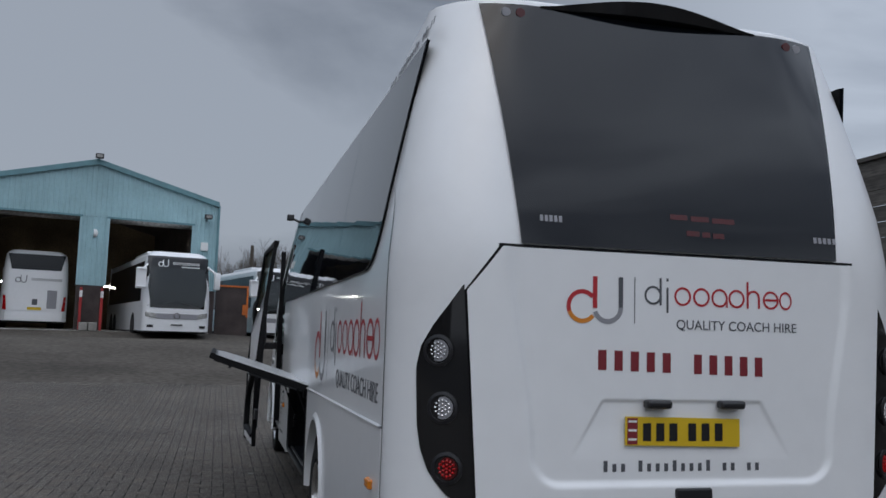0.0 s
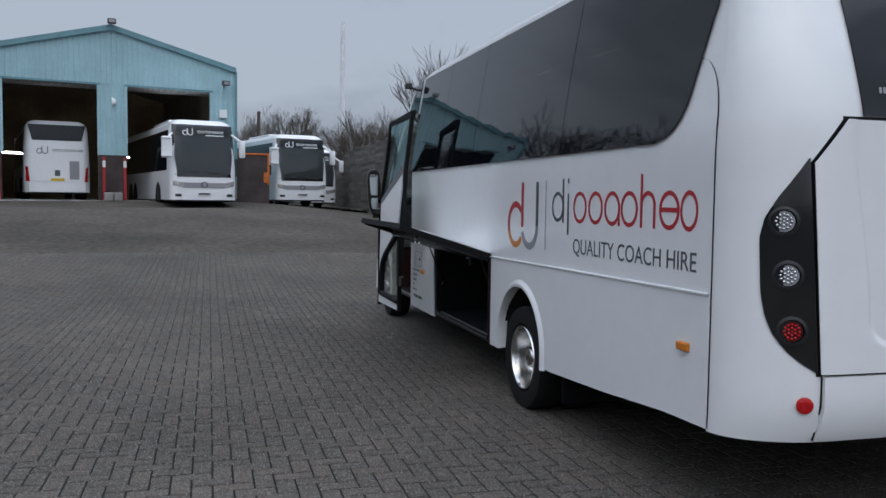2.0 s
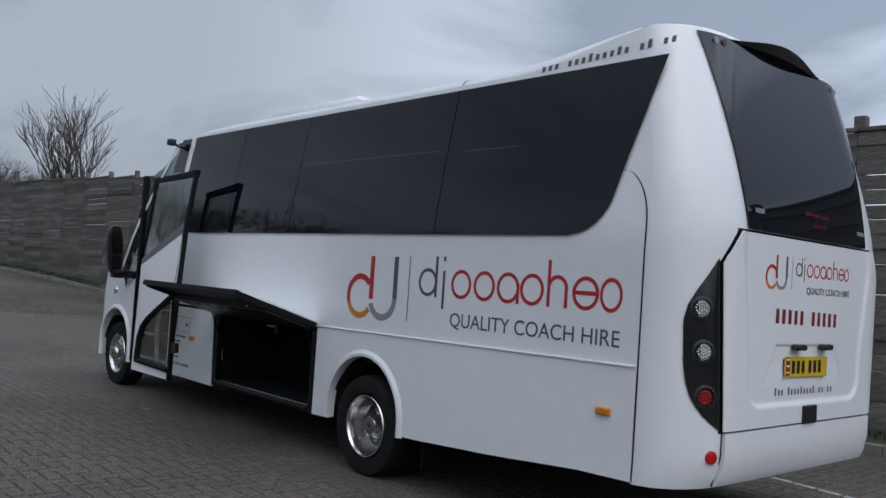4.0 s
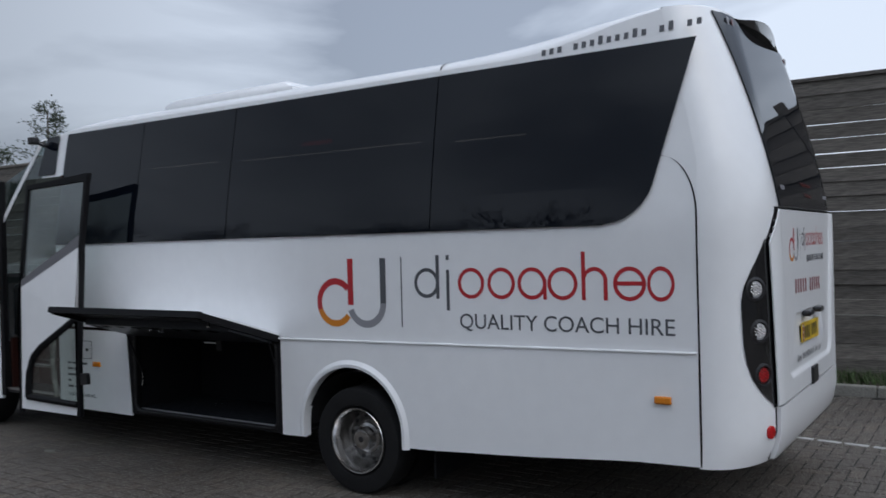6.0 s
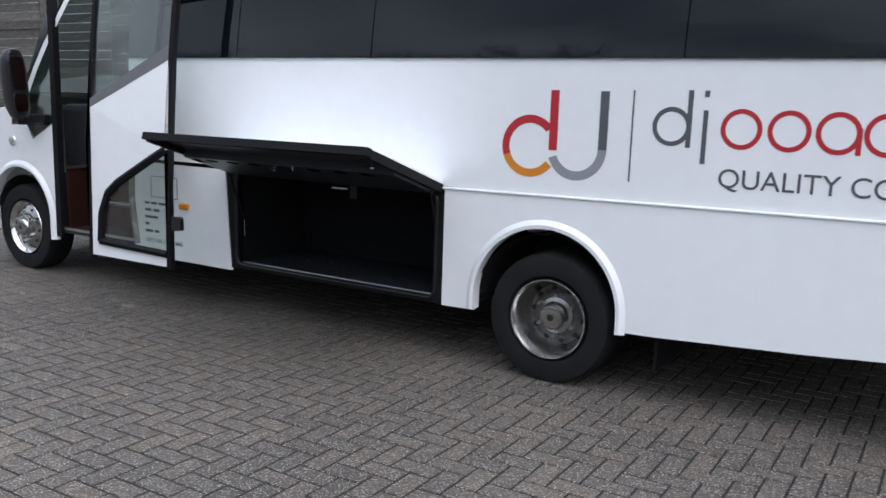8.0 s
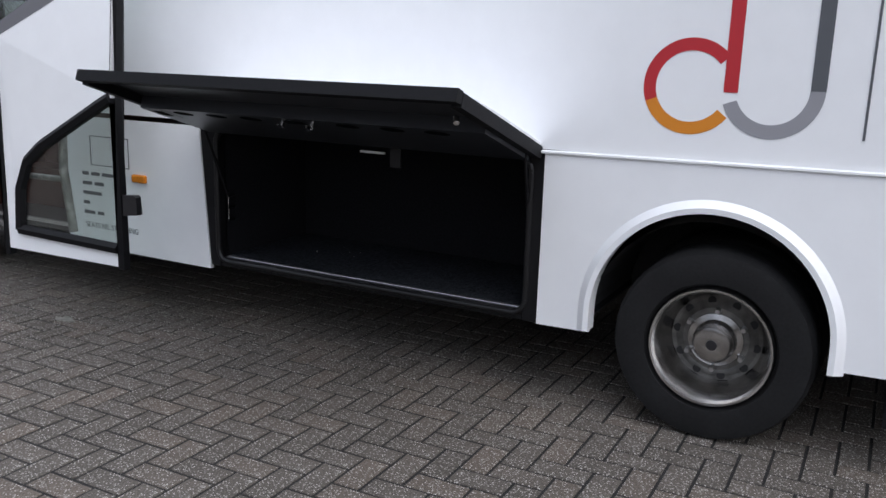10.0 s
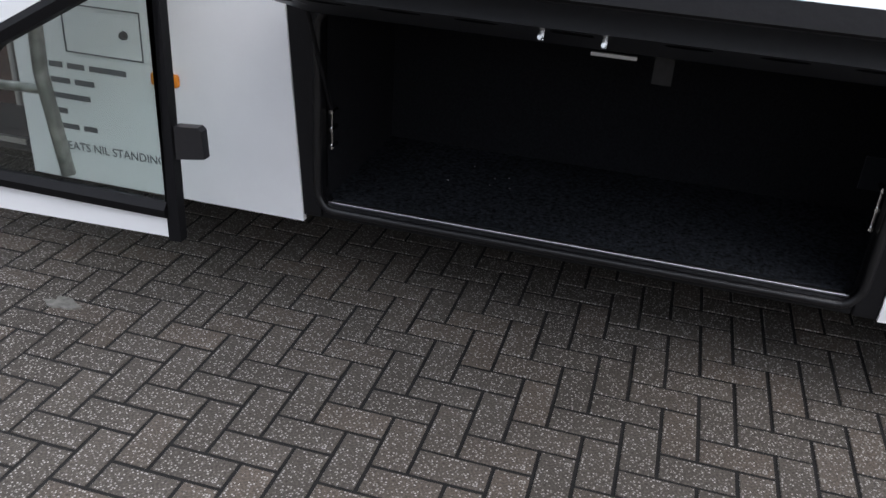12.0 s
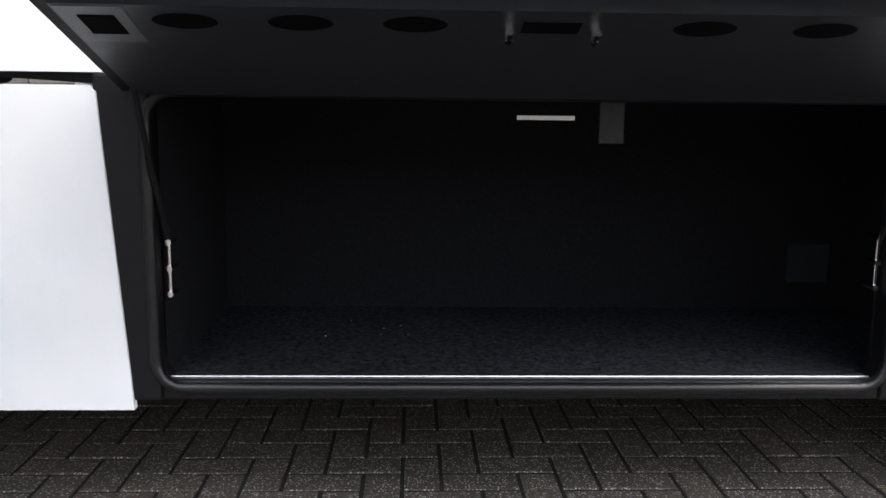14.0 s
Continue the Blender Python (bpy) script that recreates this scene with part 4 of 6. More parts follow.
def livery(parent, put, k):
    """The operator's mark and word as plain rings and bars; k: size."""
    P = lambda u, v: put(u * k, v * k)
    def stem(*a):
        bm = bar(bmesh.new(), P, *a)
        bmesh.ops.translate(bm, verts=bm.verts[:], vec=(-0.0007, -0.0007, 0))
        return bm
    bm = bmesh.new()
    annulus(bm, P, 0.165, 0.145, 0.16, 0.042, 40, 200, flat=1.0)
    part("badge_ring", bm, RED, parent, "red upper arc of the operator's badge")
    part("badge_stem", stem(0.272, 0.13, 0.318, 0.432), RED, parent)
    part("badge_ring", annulus(bmesh.new(), P, 0.165, 0.145, 0.16, 0.042, 200, 322), ORANGE, parent, "orange lower arc of the operator's badge")
    part("badge_ring", annulus(bmesh.new(), P, 0.425, 0.145, 0.16, 0.046, 200, 360), SILVER, parent, "grey hook of the operator's badge")
    part("badge_stem", stem(0.539, 0.145, 0.585, 0.432), GREY, parent)
    part("badge_line", stem(0.704, 0.0, 0.712, 0.44), GREY, parent)
    def shape(mat, make, *a, **k):
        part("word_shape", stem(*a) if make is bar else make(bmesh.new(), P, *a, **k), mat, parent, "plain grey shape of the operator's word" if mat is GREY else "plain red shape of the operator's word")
    shape(GREY, annulus, 0.90, 0.275, 0.092, 0.022)
    for u0, v0, u1, v1 in ((0.970, 0.18, 0.994, 0.445), (1.045, 0.11, 1.067, 0.355), (1.045, 0.415, 1.067, 0.445)):
        shape(GREY, bar, u0, v0, u1, v1)
    for u in (1.22, 1.425, 1.625, 1.815, 2.205):
        shape(RED, annulus, u, 0.275, 0.092, 0.022)
    shape(RED, annulus, 2.375, 0.275, 0.092, 0.022, flat=0.8)
    for u0, v0, u1, v1 in ((1.695, 0.185, 1.717, 0.30), (1.930, 0.185, 1.953, 0.45), (2.058, 0.185, 2.081, 0.30), (2.13, 0.266, 2.28, 0.288)):
        shape(RED, bar, u0, v0, u1, v1)
    shape(RED, annulus, 2.006, 0.29, 0.076, 0.022, 0, 180)


def locker(c):
    y0, y1, z0, z1, deep = 3.60, 5.135, 0.372, 0.955, 0.66
    yi = 3.36
    bay = part("luggage_locker", boxed(deep, yi, z0, deep + 0.02, y1, z1), DARKWALL, c, "open black carpeted luggage locker")
    part("side_lining", boxed(0.056, yi - 0.02, z0, deep, yi, z1), DARKWALL, bay)
    part("side_lining", boxed(0.04, y1, z0, deep, y1 + 0.02, z1), DARKWALL, bay)
    part("ceiling_lining", boxed(0.045, yi, z1, deep, y1, z1 + 0.02), DARKWALL, bay)
    part("carpet_floor", boxed(0.050, yi, z0 - 0.02, deep, y1, z0), CARPET, bay, "black speckled carpet floor")
    part("front_lining", boxed(0.056, yi, z0, 0.062, y0, z1), DARKWALL, bay)
    rng = random.Random(21)
    for k in range(6):
        x, y, s = 0.42 + rng.uniform(-0.12, 0.12), 4.78 + rng.uniform(-0.16, 0.14), rng.uniform(0.001, 0.002)
        part("crumb", boxed(x - s, y - s * 1.4, z0, x + s, y + s * 1.4, z0 + s), SIGN if k == 0 else SILVER, bay)
    for ya, zb in ((y0, 1), (y1, -1)):
        pts = [Vector((0.03, ya, 0.362))] + [Vector((0.03, ya + zb * 0.05 * (1 - math.sin(a)), 0.362 + 0.05 * (1 - math.cos(a)))) for a in (math.pi / 2 * k / 6 for k in range(7))]
        part("frame_corner", slab(pts, (0.024, 0, 0)), FRAME, bay)
    # frame of the opening
    fr = bmesh.new()
    box(fr, 0.0, 3.535, 0.325, 0.055, y0, 1.0, bevel=0.006)
    box(fr, 0.0, y1, 0.325, 0.055, 5.245, 1.0, bevel=0.006)
    box(fr, 0.0, y0, 0.96, 0.055, y1, 1.0)
    box(fr, 0.005, y0, 0.325, 0.055, y1, 0.362, bevel=0.006)
    part("rubber_frame", fr, FRAME, bay, "black rubber frame round the locker")
    path, rad = [], 0.06
    for cy, cz, a0 in ((y1 + 0.012 - rad, 0.352 + rad, 0), (y1 + 0.012 - rad, 0.967 - rad, 90), (y0 - 0.012 + rad, 0.967 - rad, 180), (y0 - 0.012 + rad, 0.352 + rad, 270)):
        for k in range(7):
            a = radians(a0 - 90 + 15 * k)
            path.append((cy + rad * math.cos(a), cz + rad * math.sin(a)))
    seal = bmesh.new()
    for (ya, za), (yb, zb) in zip(path, path[1:] + path[:1]):
        if abs(ya - yb) + abs(za - zb) > 1e-4:
            tube(seal, (0.004, ya, za), (0.004, yb, zb), 0.013, 0.013, 10)
    part("rubber_seal", seal, SEAL, bay, "rounded black rubber seal", True)
    part("sill_trim", boxed(0.028, y0 + 0.01, 0.362, 0.048, y1 - 0.01, 0.372, bevel=0.003), ALU, bay, "bright aluminium sill strip")
    for y, z in ((y1 + 0.004 - 0.022, 0.60), (y0 + 0.006, 0.62)):
        latch = bmesh.new()
        box(latch, 0.045, y, z - 0.06, 0.052, y + 0.008, z + 0.06, bevel=0.002)
        for dz in (-0.055, 0.0, 0.055):
            tube(latch, (0.04, y + 0.004, z + dz), (0.085, y + 0.004, z + dz), 0.007, 0.007, 8)
        part("latch", latch, CHROME, bay, "bright metal door catch")
    part("bay_light", boxed(0.06, 4.275, 0.916, 0.07, 4.395, 0.925), SIGN, bay, "white strip light at the locker's top")
    part("bracket", boxed(0.03, 4.178, 0.870, 0.042, 4.228, 0.958), CHASSIS, bay, "dark grey bracket at the locker's top")
    part("vent_plate", boxed(deep - 0.008, 3.41, 0.45, deep, 3.53, 0.56), LINER, bay, "dark square plate on the back wall")
    # lid, lifted above level
    hinge, tip = Vector((0.0, 0, 0.992)), Vector((-0.70, 0, 1.215))
    along = (tip - hinge).normalized()
    up = Vector((-along.z, 0, along.x)) * -1
    if up.z < 0:
        up = -up
    def lid_at(d, y, h):
        p = hinge + along * d + up * h
        return Vector((p.x, y, p.z))
    def lid_box(d0, d1, ya, yb, h0, h1):
        bm = bmesh.new()
        box(bm, 0, 0, 0, 1, 1, 1)
        for v in bm.verts:
            v.co = lid_at(d0 + (d1 - d0) * v.co.x, ya + (yb - ya) * v.co.y, h0 + (h1 - h0) * v.co.z)
        return bm
    L = (tip - hinge).length
    ya, yb = 3.555, 5.175
    rows = [[lid_at(d, y, 0.028 - 0.02 * (d / L) ** 6) for d in spread(0.01, L, 8)] for y in spread(ya, yb, 6)]
    lid = part("locker_lid", sheet(rows, thick=tuple(-up * 0.01)), WHITE, c, "white locker lid lifted open, black underneath", True)
    part("lid_edge", lid_box(L - 0.03, L + 0.006, ya - 0.004, yb + 0.004, -0.022, 0.020), RUBBER, lid, "black rubber lid edge")
    part("lid_edge", lid_box(0.0, L - 0.03, ya - 0.006, ya + 0.03, -0.03, 0.016), RUBBER, lid)
    part("lid_edge", lid_box(0.0, L - 0.03, yb - 0.03, yb + 0.006, -0.03, 0.016), RUBBER, lid)
    part("lid_liner", lid_box(0.03, 0.44, ya + 0.03, yb - 0.03, -0.045, 0.012), LINER, lid, "black inner frame of the lid with oval holes")
    part("lid_skin", lid_box(0.44, L - 0.03, ya + 0.03, yb - 0.03, 0.006, 0.014), LINER, lid)
    # flat ovals and slots on the liner; black colour gives the holes' shade
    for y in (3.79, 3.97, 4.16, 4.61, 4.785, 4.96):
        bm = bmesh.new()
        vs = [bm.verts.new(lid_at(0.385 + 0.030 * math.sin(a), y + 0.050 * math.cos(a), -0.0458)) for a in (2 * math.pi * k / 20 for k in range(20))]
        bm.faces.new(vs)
        part("lid_hole_shade", bm, HOLE_SHADE, lid, "flat black oval painted as the shade of a lightening hole")
    part("lid_hole_shade", lid_box(0.36, 0.40, 4.355, 4.445, -0.0465, -0.0452), HOLE_SHADE, lid)
    part("lid_plate", lid_box(0.30, 0.435, 5.04, 5.142, -0.0465, -0.0452), GREY, lid, "grey corner plate with a dark slot")
    part("lid_slot_shade", lid_box(0.335, 0.405, 5.06, 5.115, -0.048, -0.0465), HOLE_SHADE, lid)
    for y in (4.33, 4.465):
        bm = tube(bmesh.new(), lid_at(0.37, y, -0.045), lid_at(0.37, y, -0.066), 0.007, 0.007, 8)
        tube(bm, lid_at(0.36, y, -0.062), lid_at(0.40, y, -0.062), 0.005, 0.005, 8)
        part("lid_bolt", bm, CHROME, lid, "bright latch bolt")
    for y, s in ((3.575, 1), (5.155, -1)):
        strut = tube(bmesh.new(), (0.05, y + 0.03 * s, 0.66), lid_at(0.07, y + 0.012 * s, -0.03), 0.006, 0.006, 10)
        tube(strut, (0.05, y + 0.03 * s, 0.66), Vector((0.05, y + 0.03 * s, 0.66)).lerp(lid_at(0.07, y + 0.012 * s, -0.03), 0.55), 0.008, 0.008, 10)
        part("gas_strut", strut, RUBBER, lid, "black gas strut", True)
    part("lid_catch", tube(bmesh.new(), lid_at(L - 0.16, 3.63, -0.03), lid_at(L - 0.15, 3.62, -0.05), 0.010, 0.010, 10), CHROME, lid, "bright round catch")


def passenger_door(c):
    """The plug door, pushed out and slid back along the side."""
    ya, yb, x = 5.44, 6.17, -0.30
    # above the belt it leans in with the body
    P = lambda y, z, o=0.0: Vector((x - 0.05 * (y - ya) / (yb - ya) - o + 0.10 * max(0.0, z - 1.1) ** 1.2, y, z))
    lower = [(ya + 0.03, 0.335), (yb, 0.345), (yb, 1.35), (ya + 0.03, 1.67), (ya + 0.03, 1.10), (ya + 0.09, 1.07), (5.91, 0.86), (6.01, 0.78), (6.07, 0.65), (6.09, 0.445), (ya + 0.03, 0.42)]
    door = part("passenger_door", slab([P(y, z) for y, z in lower], (0.03, 0, 0)), WHITE, c, "white passenger door slid open, with two glass panes")
    part("door_seal", slab([P(y, z, 0.004) for y, z in ((ya - 0.004, 0.325), (ya + 0.032, 0.325), (ya + 0.032, 1.1), (ya + 0.032, 1.7), (ya + 0.032, 2.26), (ya - 0.004, 2.26), (ya - 0.004, 1.7), (ya - 0.004, 1.1))], (0.035, 0, 0)), RUBBER, door, "black rubber door edge")
    part("door_seal", slab([P(y, z, 0.002) for y, z in ((yb - 0.0, 0.31), (yb + 0.03, 0.31), (yb + 0.03, 1.1), (yb + 0.03, 1.7), (yb + 0.03, 2.20), (yb, 2.20), (yb, 1.7), (yb, 1.1))], (0.035, 0, 0)), RUBBER, door)
    part("door_seal", slab([P(y, z, 0.002) for y, z in ((ya, 2.20), (yb + 0.03, 2.16), (yb + 0.03, 2.20), (ya, 2.26))], (0.045, 0, 0)), RUBBER, door)
    part("door_glass", slab([P(y, z, -0.008) for y, z in ((ya + 0.03, 1.67), (yb, 1.35), (yb, 2.18), (ya + 0.03, 2.22))], (0.006, 0, 0)), CLEAR, door, "clear upper door pane")
    part("glass_band", slab([P(y, z, 0.002) for y, z in ((ya + 0.03, 1.67), (yb, 1.35), (yb, 1.41), (ya + 0.03, 1.77))], (0.006, 0, 0)), BAND, door, "grey band along the pane")
    part("lower_pane", slab([P(y, z, -0.008) for y, z in ((ya + 0.03, 0.42), (6.09, 0.445), (6.07, 0.65), (6.01, 0.78), (5.91, 0.86), (ya + 0.09, 1.07), (ya + 0.03, 1.10))], (0.006, 0, 0)), CLEAR, door, "clear lower door pane")
    ring = ((ya + 0.03, 0.42), (6.09, 0.445), (6.07, 0.65), (6.01, 0.78), (5.91, 0.86), (ya + 0.09, 1.07), (ya + 0.03, 1.10))
    bm = bmesh.new()
    for (a, b), (d, e) in zip(ring, ring[1:]):
        tube(bm, P(a, b, -0.004), P(d, e, -0.004), 0.027, 0.027, 6)
    part("pane_frame", bm, RUBBER, door, "black frame of the lower pane")
    part("door_catch", slab([P(y, z, 0.0) for y, z in ((ya - 0.092, 0.588), (ya - 0.01, 0.578), (ya - 0.01, 0.672), (ya - 0.078, 0.676), (ya - 0.088, 0.666))], (0.03, 0, 0)), BLACK, door, "black catch on the door edge")
    rail = tube(bmesh.new(), P(ya + 0.38, 0.45, -0.07), P(ya + 0.42, 0.75, -0.07), 0.021, 0.021, 10)
    tube(rail, P(ya + 0.42, 0.75, -0.07), P(ya + 0.42, 1.60, -0.07), 0.021, 0.021, 10)
    tube(rail, P(ya + 0.41, 0.70, -0.07), P(6.08, 0.70, -0.07), 0.014, 0.014, 10)
    part("grab_rail", rail, STEEL, door, "grey grab rail inside the door", True)
    # legal lettering on the panel behind the pane
    for k, row in enumerate(((0.05, 0.062, 0.13), (0.07, 0.07), (0.135,), (0.045,), (0.08, 0.05))):
        u = 0.0
        for w in row:
            part("address_bar", bar(bmesh.new(), lambda a, b: Vector((-0.0095, 6.04 - a, b)), u, 0.682 - 0.05 * k, u + w, 0.700 - 0.05 * k), GREY, c, "small dark bar of an address")
            u += w + 0.016
    lettering("SEATS NIL STANDING", 0.04, GREY, c, Matrix.Translation((-0.0095, 6.03, 0.412)) @ pose(0, 0, 0, 90, 0, -90), width=0.37, label="small words about seats")
    flap = bmesh.new()
    for a in ((-0.0105, 5.70, 0.735, -0.0085, 5.97, 0.739), (-0.0105, 5.70, 0.88, -0.0085, 5.97, 0.884), (-0.0105, 5.70, 0.735, -0.0085, 5.704, 0.884), (-0.0105, 5.966, 0.735, -0.0085, 5.97, 0.884)):
        box(flap, *a)
    part("flap_lock", tube(bmesh.new(), (-0.008, 5.76, 0.81), (-0.018, 5.76, 0.81), 0.014, 0.012, 12), BLACK, c, "small black flap lock")
    part("fuel_flap", flap, GREY, c, "outline of a small white flap")
    # doorway: steps, panels, and a near-black back panel as the shade inside
    way = part("doorway", boxed(0.75, 6.18, 0.36, 0.78, 7.06, 2.3), SEAT, c, "entrance with mahogany panels and steps, closed by a panel coloured as shade")
    part("step", boxed(0.02, 6.18, 0.36, 0.75, 7.06, 0.40), BLACK, way)
    part("step", boxed(0.30, 6.18, 0.40, 0.75, 7.06, 0.62), MAHOGANY, way, "mahogany faced step")
    part("step", boxed(0.50, 6.18, 0.62, 0.75, 7.06, 0.85), MAHOGANY, way)
    part("step_trim", boxed(0.015, 6.2, 0.385, 0.03, 7.05, 0.405), ALU, way, "bright step edge")
    part("side_panel", boxed(0.06, 6.16, 0.36, 0.76, 6.19, 2.3), MAHOGANY, way)
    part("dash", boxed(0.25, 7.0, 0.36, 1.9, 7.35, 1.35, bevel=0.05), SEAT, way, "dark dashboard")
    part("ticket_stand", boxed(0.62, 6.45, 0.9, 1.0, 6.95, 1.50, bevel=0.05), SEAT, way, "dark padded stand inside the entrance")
    arch_bar = bmesh.new()
    pts = [(6.42, 1.30), (6.42, 1.52), (6.46, 1.575), (6.52, 1.59), (6.86, 1.59), (6.93, 1.57), (6.97, 1.52), (6.97, 1.30)]
    for (a, b), (d, e) in zip(pts, pts[1:]):
        tube(arch_bar, (0.60, a, b), (0.60, d, e), 0.014, 0.014, 8)
    part("grab_bar", arch_bar, CHROME, way, "chrome grab bar over the stand", True)
    part("panel_trim", boxed(0.045, 6.98, 0.86, 0.5, 7.0, 0.878), ALU, way, "bright trim on the kick panel")
    part("wood_panel", boxed(0.05, 6.99, 0.40, 0.5, 7.02, 0.86), MAHOGANY, way, "mahogany kick panel")
    part("handle_bar", tube(bmesh.new(), (0.08, 6.25, 0.5), (0.08, 6.25, 1.2), 0.014, 0.014, 10), ALU, way)
    part("door_surround", slab([Vector((-0.006, y, z)) for y, z in ((7.03, 0.33), (7.09, 0.33), (7.09, 2.30), (7.03, 2.30))], (0.05, 0, 0)), RUBBER, way, "black door surround")
    part("seat", boxed(0.75, 5.6, 1.3, 1.2, 5.75, 2.1, bevel=0.05), SEAT, way, "dark crew seat")
    part("seat", boxed(1.3, 6.2, 1.0, 1.85, 6.35, 1.95, bevel=0.06), SEAT, way, "dark driver's seat")


def cab(c):
    # fenders and nose: plan curve round the front at each height
    def front(z):
        return 8.27 - 1.9 * max(0.0, z - 0.98) ** 1.6 - 0.05 * ease((0.5 - z) / 0.2)
    def nose(p, z, o=0.0):
        f = front(z)
        flip = p > 2
        q = 4 - p if flip else p
        if q <= 1:
            a = q * math.pi / 2
            x, y = 0.03 * 0 + 0.42 * (1 - math.cos(a)), 7.90 + (f - 7.90) * math.sin(a)
        else:
            x, y = 0.42 + (WIDE / 2 - 0.42) * (q - 1), f
        return Vector((WIDE - x if flip else x, y, z))
    ps = spread(0, 1, 10) + spread(1.1, 2.9, 10) + spread(3, 4, 10)
    nose_part = part("nose", sheet([[nose(p, z) for p in ps] for z in spread(0.30, 1.28, 16)]), WHITE, c, "white van nose with headlamps", True)
    part("bumper_gap", sheet([[nose(p, z) + Vector((-0.003, 0.002, 0)) for p in spread(0, 1.5, 14)] for z in (0.80, 0.807)]), RUBBER, nose_part, "dark gap over the front bumper")
    top = [[nose(p, 1.28) * (1 - t) + Vector((0.12 + (WIDE - 0.24) * min(1, max(0, (nose(p, 1.28).x) / WIDE)), 7.45, 1.44)) * t for p in ps] for t in spread(0, 1, 5)]
    part("bonnet", sheet(top), WHITE, c, "white bonnet", True)
    for right in (False, True):
        ys = ys_with(7.085 if not right else 7.06, 7.905, 14, (FARCH_Y, FARCH_R))
        belt = lambda y: lerp(((7.06, 1.22), (7.35, 1.08), (7.48, 1.20), (7.60, 1.33), (7.91, 1.28)), y)
        part("wing", side_patch(ys, lambda y: arch(y, FARCH_Y, FARCH_R, FARCH_Z, 0.30), belt, 0.0, 8, right=right), WHITE, nose_part)
        sgn = (lambda x: WIDE - x) if right else (lambda x: x)
        tri = [(7.09, 1.20), (7.35, 1.07), (7.50, 1.30), (7.40, 1.55), (6.85, 2.34), (6.60, 2.5), (6.50, 2.5), (6.50, 2.30), (7.09, 2.30)]
        part("quarter_glass", slab([Vector((sgn(side_x(z) - 0.002), y, z)) for y, z in tri], (0.006 if not right else -0.006, 0, 0)), TEAL, c, "clear cab side glass")
        rows = []
        for t in spread(0, 1, 8):
            y, z = 7.52 + (6.62 - 7.52) * t, 1.30 + (2.62 - 1.30) * t
            rows.append([Vector((sgn(side_x(z) - 0.006), y - 0.07, z)), Vector((sgn(side_x(z) - 0.012), y - 0.02, z)), Vector((sgn(side_x(z) + 0.03), y + 0.05, z))])
        part("front_pillar", sheet(rows), WHITE, c, "white windscreen pillar", True)
        rows = []
        for t in spread(0, 1, 6):
            z = 1.03 + 0.21 * t
            q0, q1 = 0.38 + 0.30 * (1 - t) ** 2, 0.86 - 0.16 * t
            rows.append([nose(4 - q if right else q, z) + Vector((0.012 if right else -0.012, 0.010, 0.004)) for q in spread(q0, q1, 6)])
        bm = sheet(rows, thick=(-0.02 if right else 0.02, -0.02, 0))
        part("headlamp", bm, GLOSS, nose_part, "dark glazed headlamp")
        part("side_repeater", lathe(bmesh.new(), [(0, 0.04), (0.015, 0.036), (0.02, 0.02)], (sgn(0.0), 7.62, 1.045), sign=1 if right else -1, steps=20), LENS, c, "round clear indicator repeater", True)
        m = bmesh.new()
        shell = []
        for y, s in ((7.175, 0.0), (7.175, 0.86), (7.17, 0.93), (7.175, 0.98), (7.20, 1.0), (7.25, 0.97), (7.285, 0.85), (7.305, 0.62), (7.315, 0.3), (7.317, 0.0)):
            ring = []
            for k in range(33):
                a = 2 * math.pi * k / 32
                cu, sv = math.cos(a), math.sin(a)
                u = math.copysign(abs(cu) ** 0.6, cu) * 0.078 * s
                v = math.copysign(abs(sv) ** 0.6, sv) * 0.265 * s
                ring.append(Vector((sgn(-0.205 + u - 0.02 * (v / 0.265)), y, 1.485 + v)))
            shell.append(ring)
        m = sheet(shell)
        bmesh.ops.remove_doubles(m, verts=m.verts[:], dist=1e-5)
        bmesh.ops.recalc_face_normals(m, faces=m.faces[:])
        box(m, sgn(0.04), 7.2, 1.20, sgn(-0.20), 7.28, 1.26, bevel=0.01)
        mir = part("door_mirror", m, BLACK, c, "large black door mirror", True)
        for v0, v1 in ((1.45, 1.69), (1.29, 1.42)):
            pane = [Vector((sgn(-0.205 + 0.052 * i - 0.02 * ((v - 1.485) / 0.265)), 7.166, v)) for i, v in ((-0.75, v0), (0.75, v0), (1, v0 + 0.03), (1, v1 - 0.03), (0.75, v1), (-0.75, v1), (-1, v1 - 0.03), (-1, v0 + 0.03))]
            part("mirror_glass", slab(pane, (0, 0.006, 0)), MIRROR, mir, "mirror glass")
    rows = []
    for t in spread(0, 1, 10):
        y, z = 7.55 + (6.66 - 7.55) * t, 1.34 + (2.64 - 1.34) * t
        rows.append([Vector((0.05 + side_x(z) + (WIDE - 0.1 - 2 * side_x(z)) * s, y + 0.14 * (1 - (2 * s - 1) ** 2), z)) for s in spread(0, 1, 12)])
    part("windscreen", sheet(rows), TEAL, c, "raked windscreen", True)
    part("roof_front", sheet([[roof_at(u, 6.62), roof_at(u, 6.62) + Vector((0, 0.06, -0.05 - 0.06 * (1 - abs(u))))] for u in spread(-1, 1, 20)]), WHITE, c, "", True)
    bm = tube(bmesh.new(), (0.16, 6.53, 2.58), (0.04, 6.54, 2.63), 0.012, 0.012, 8)
    box(bm, 0.0, 6.50, 2.60, 0.075, 6.58, 2.665, bevel=0.012)
    part("side_camera", bm, BLACK, c, "small black camera at the roof's front corner")
    part("inner_glass", slab([Vector((side_x(z) - 0.012, y, z)) for y, z in ((5.14, 1.70), (5.46, 1.70), (5.46, 2.28), (5.14, 2.28))], (0.004, 0, 0)), GLOSS, c, "black window behind the door")


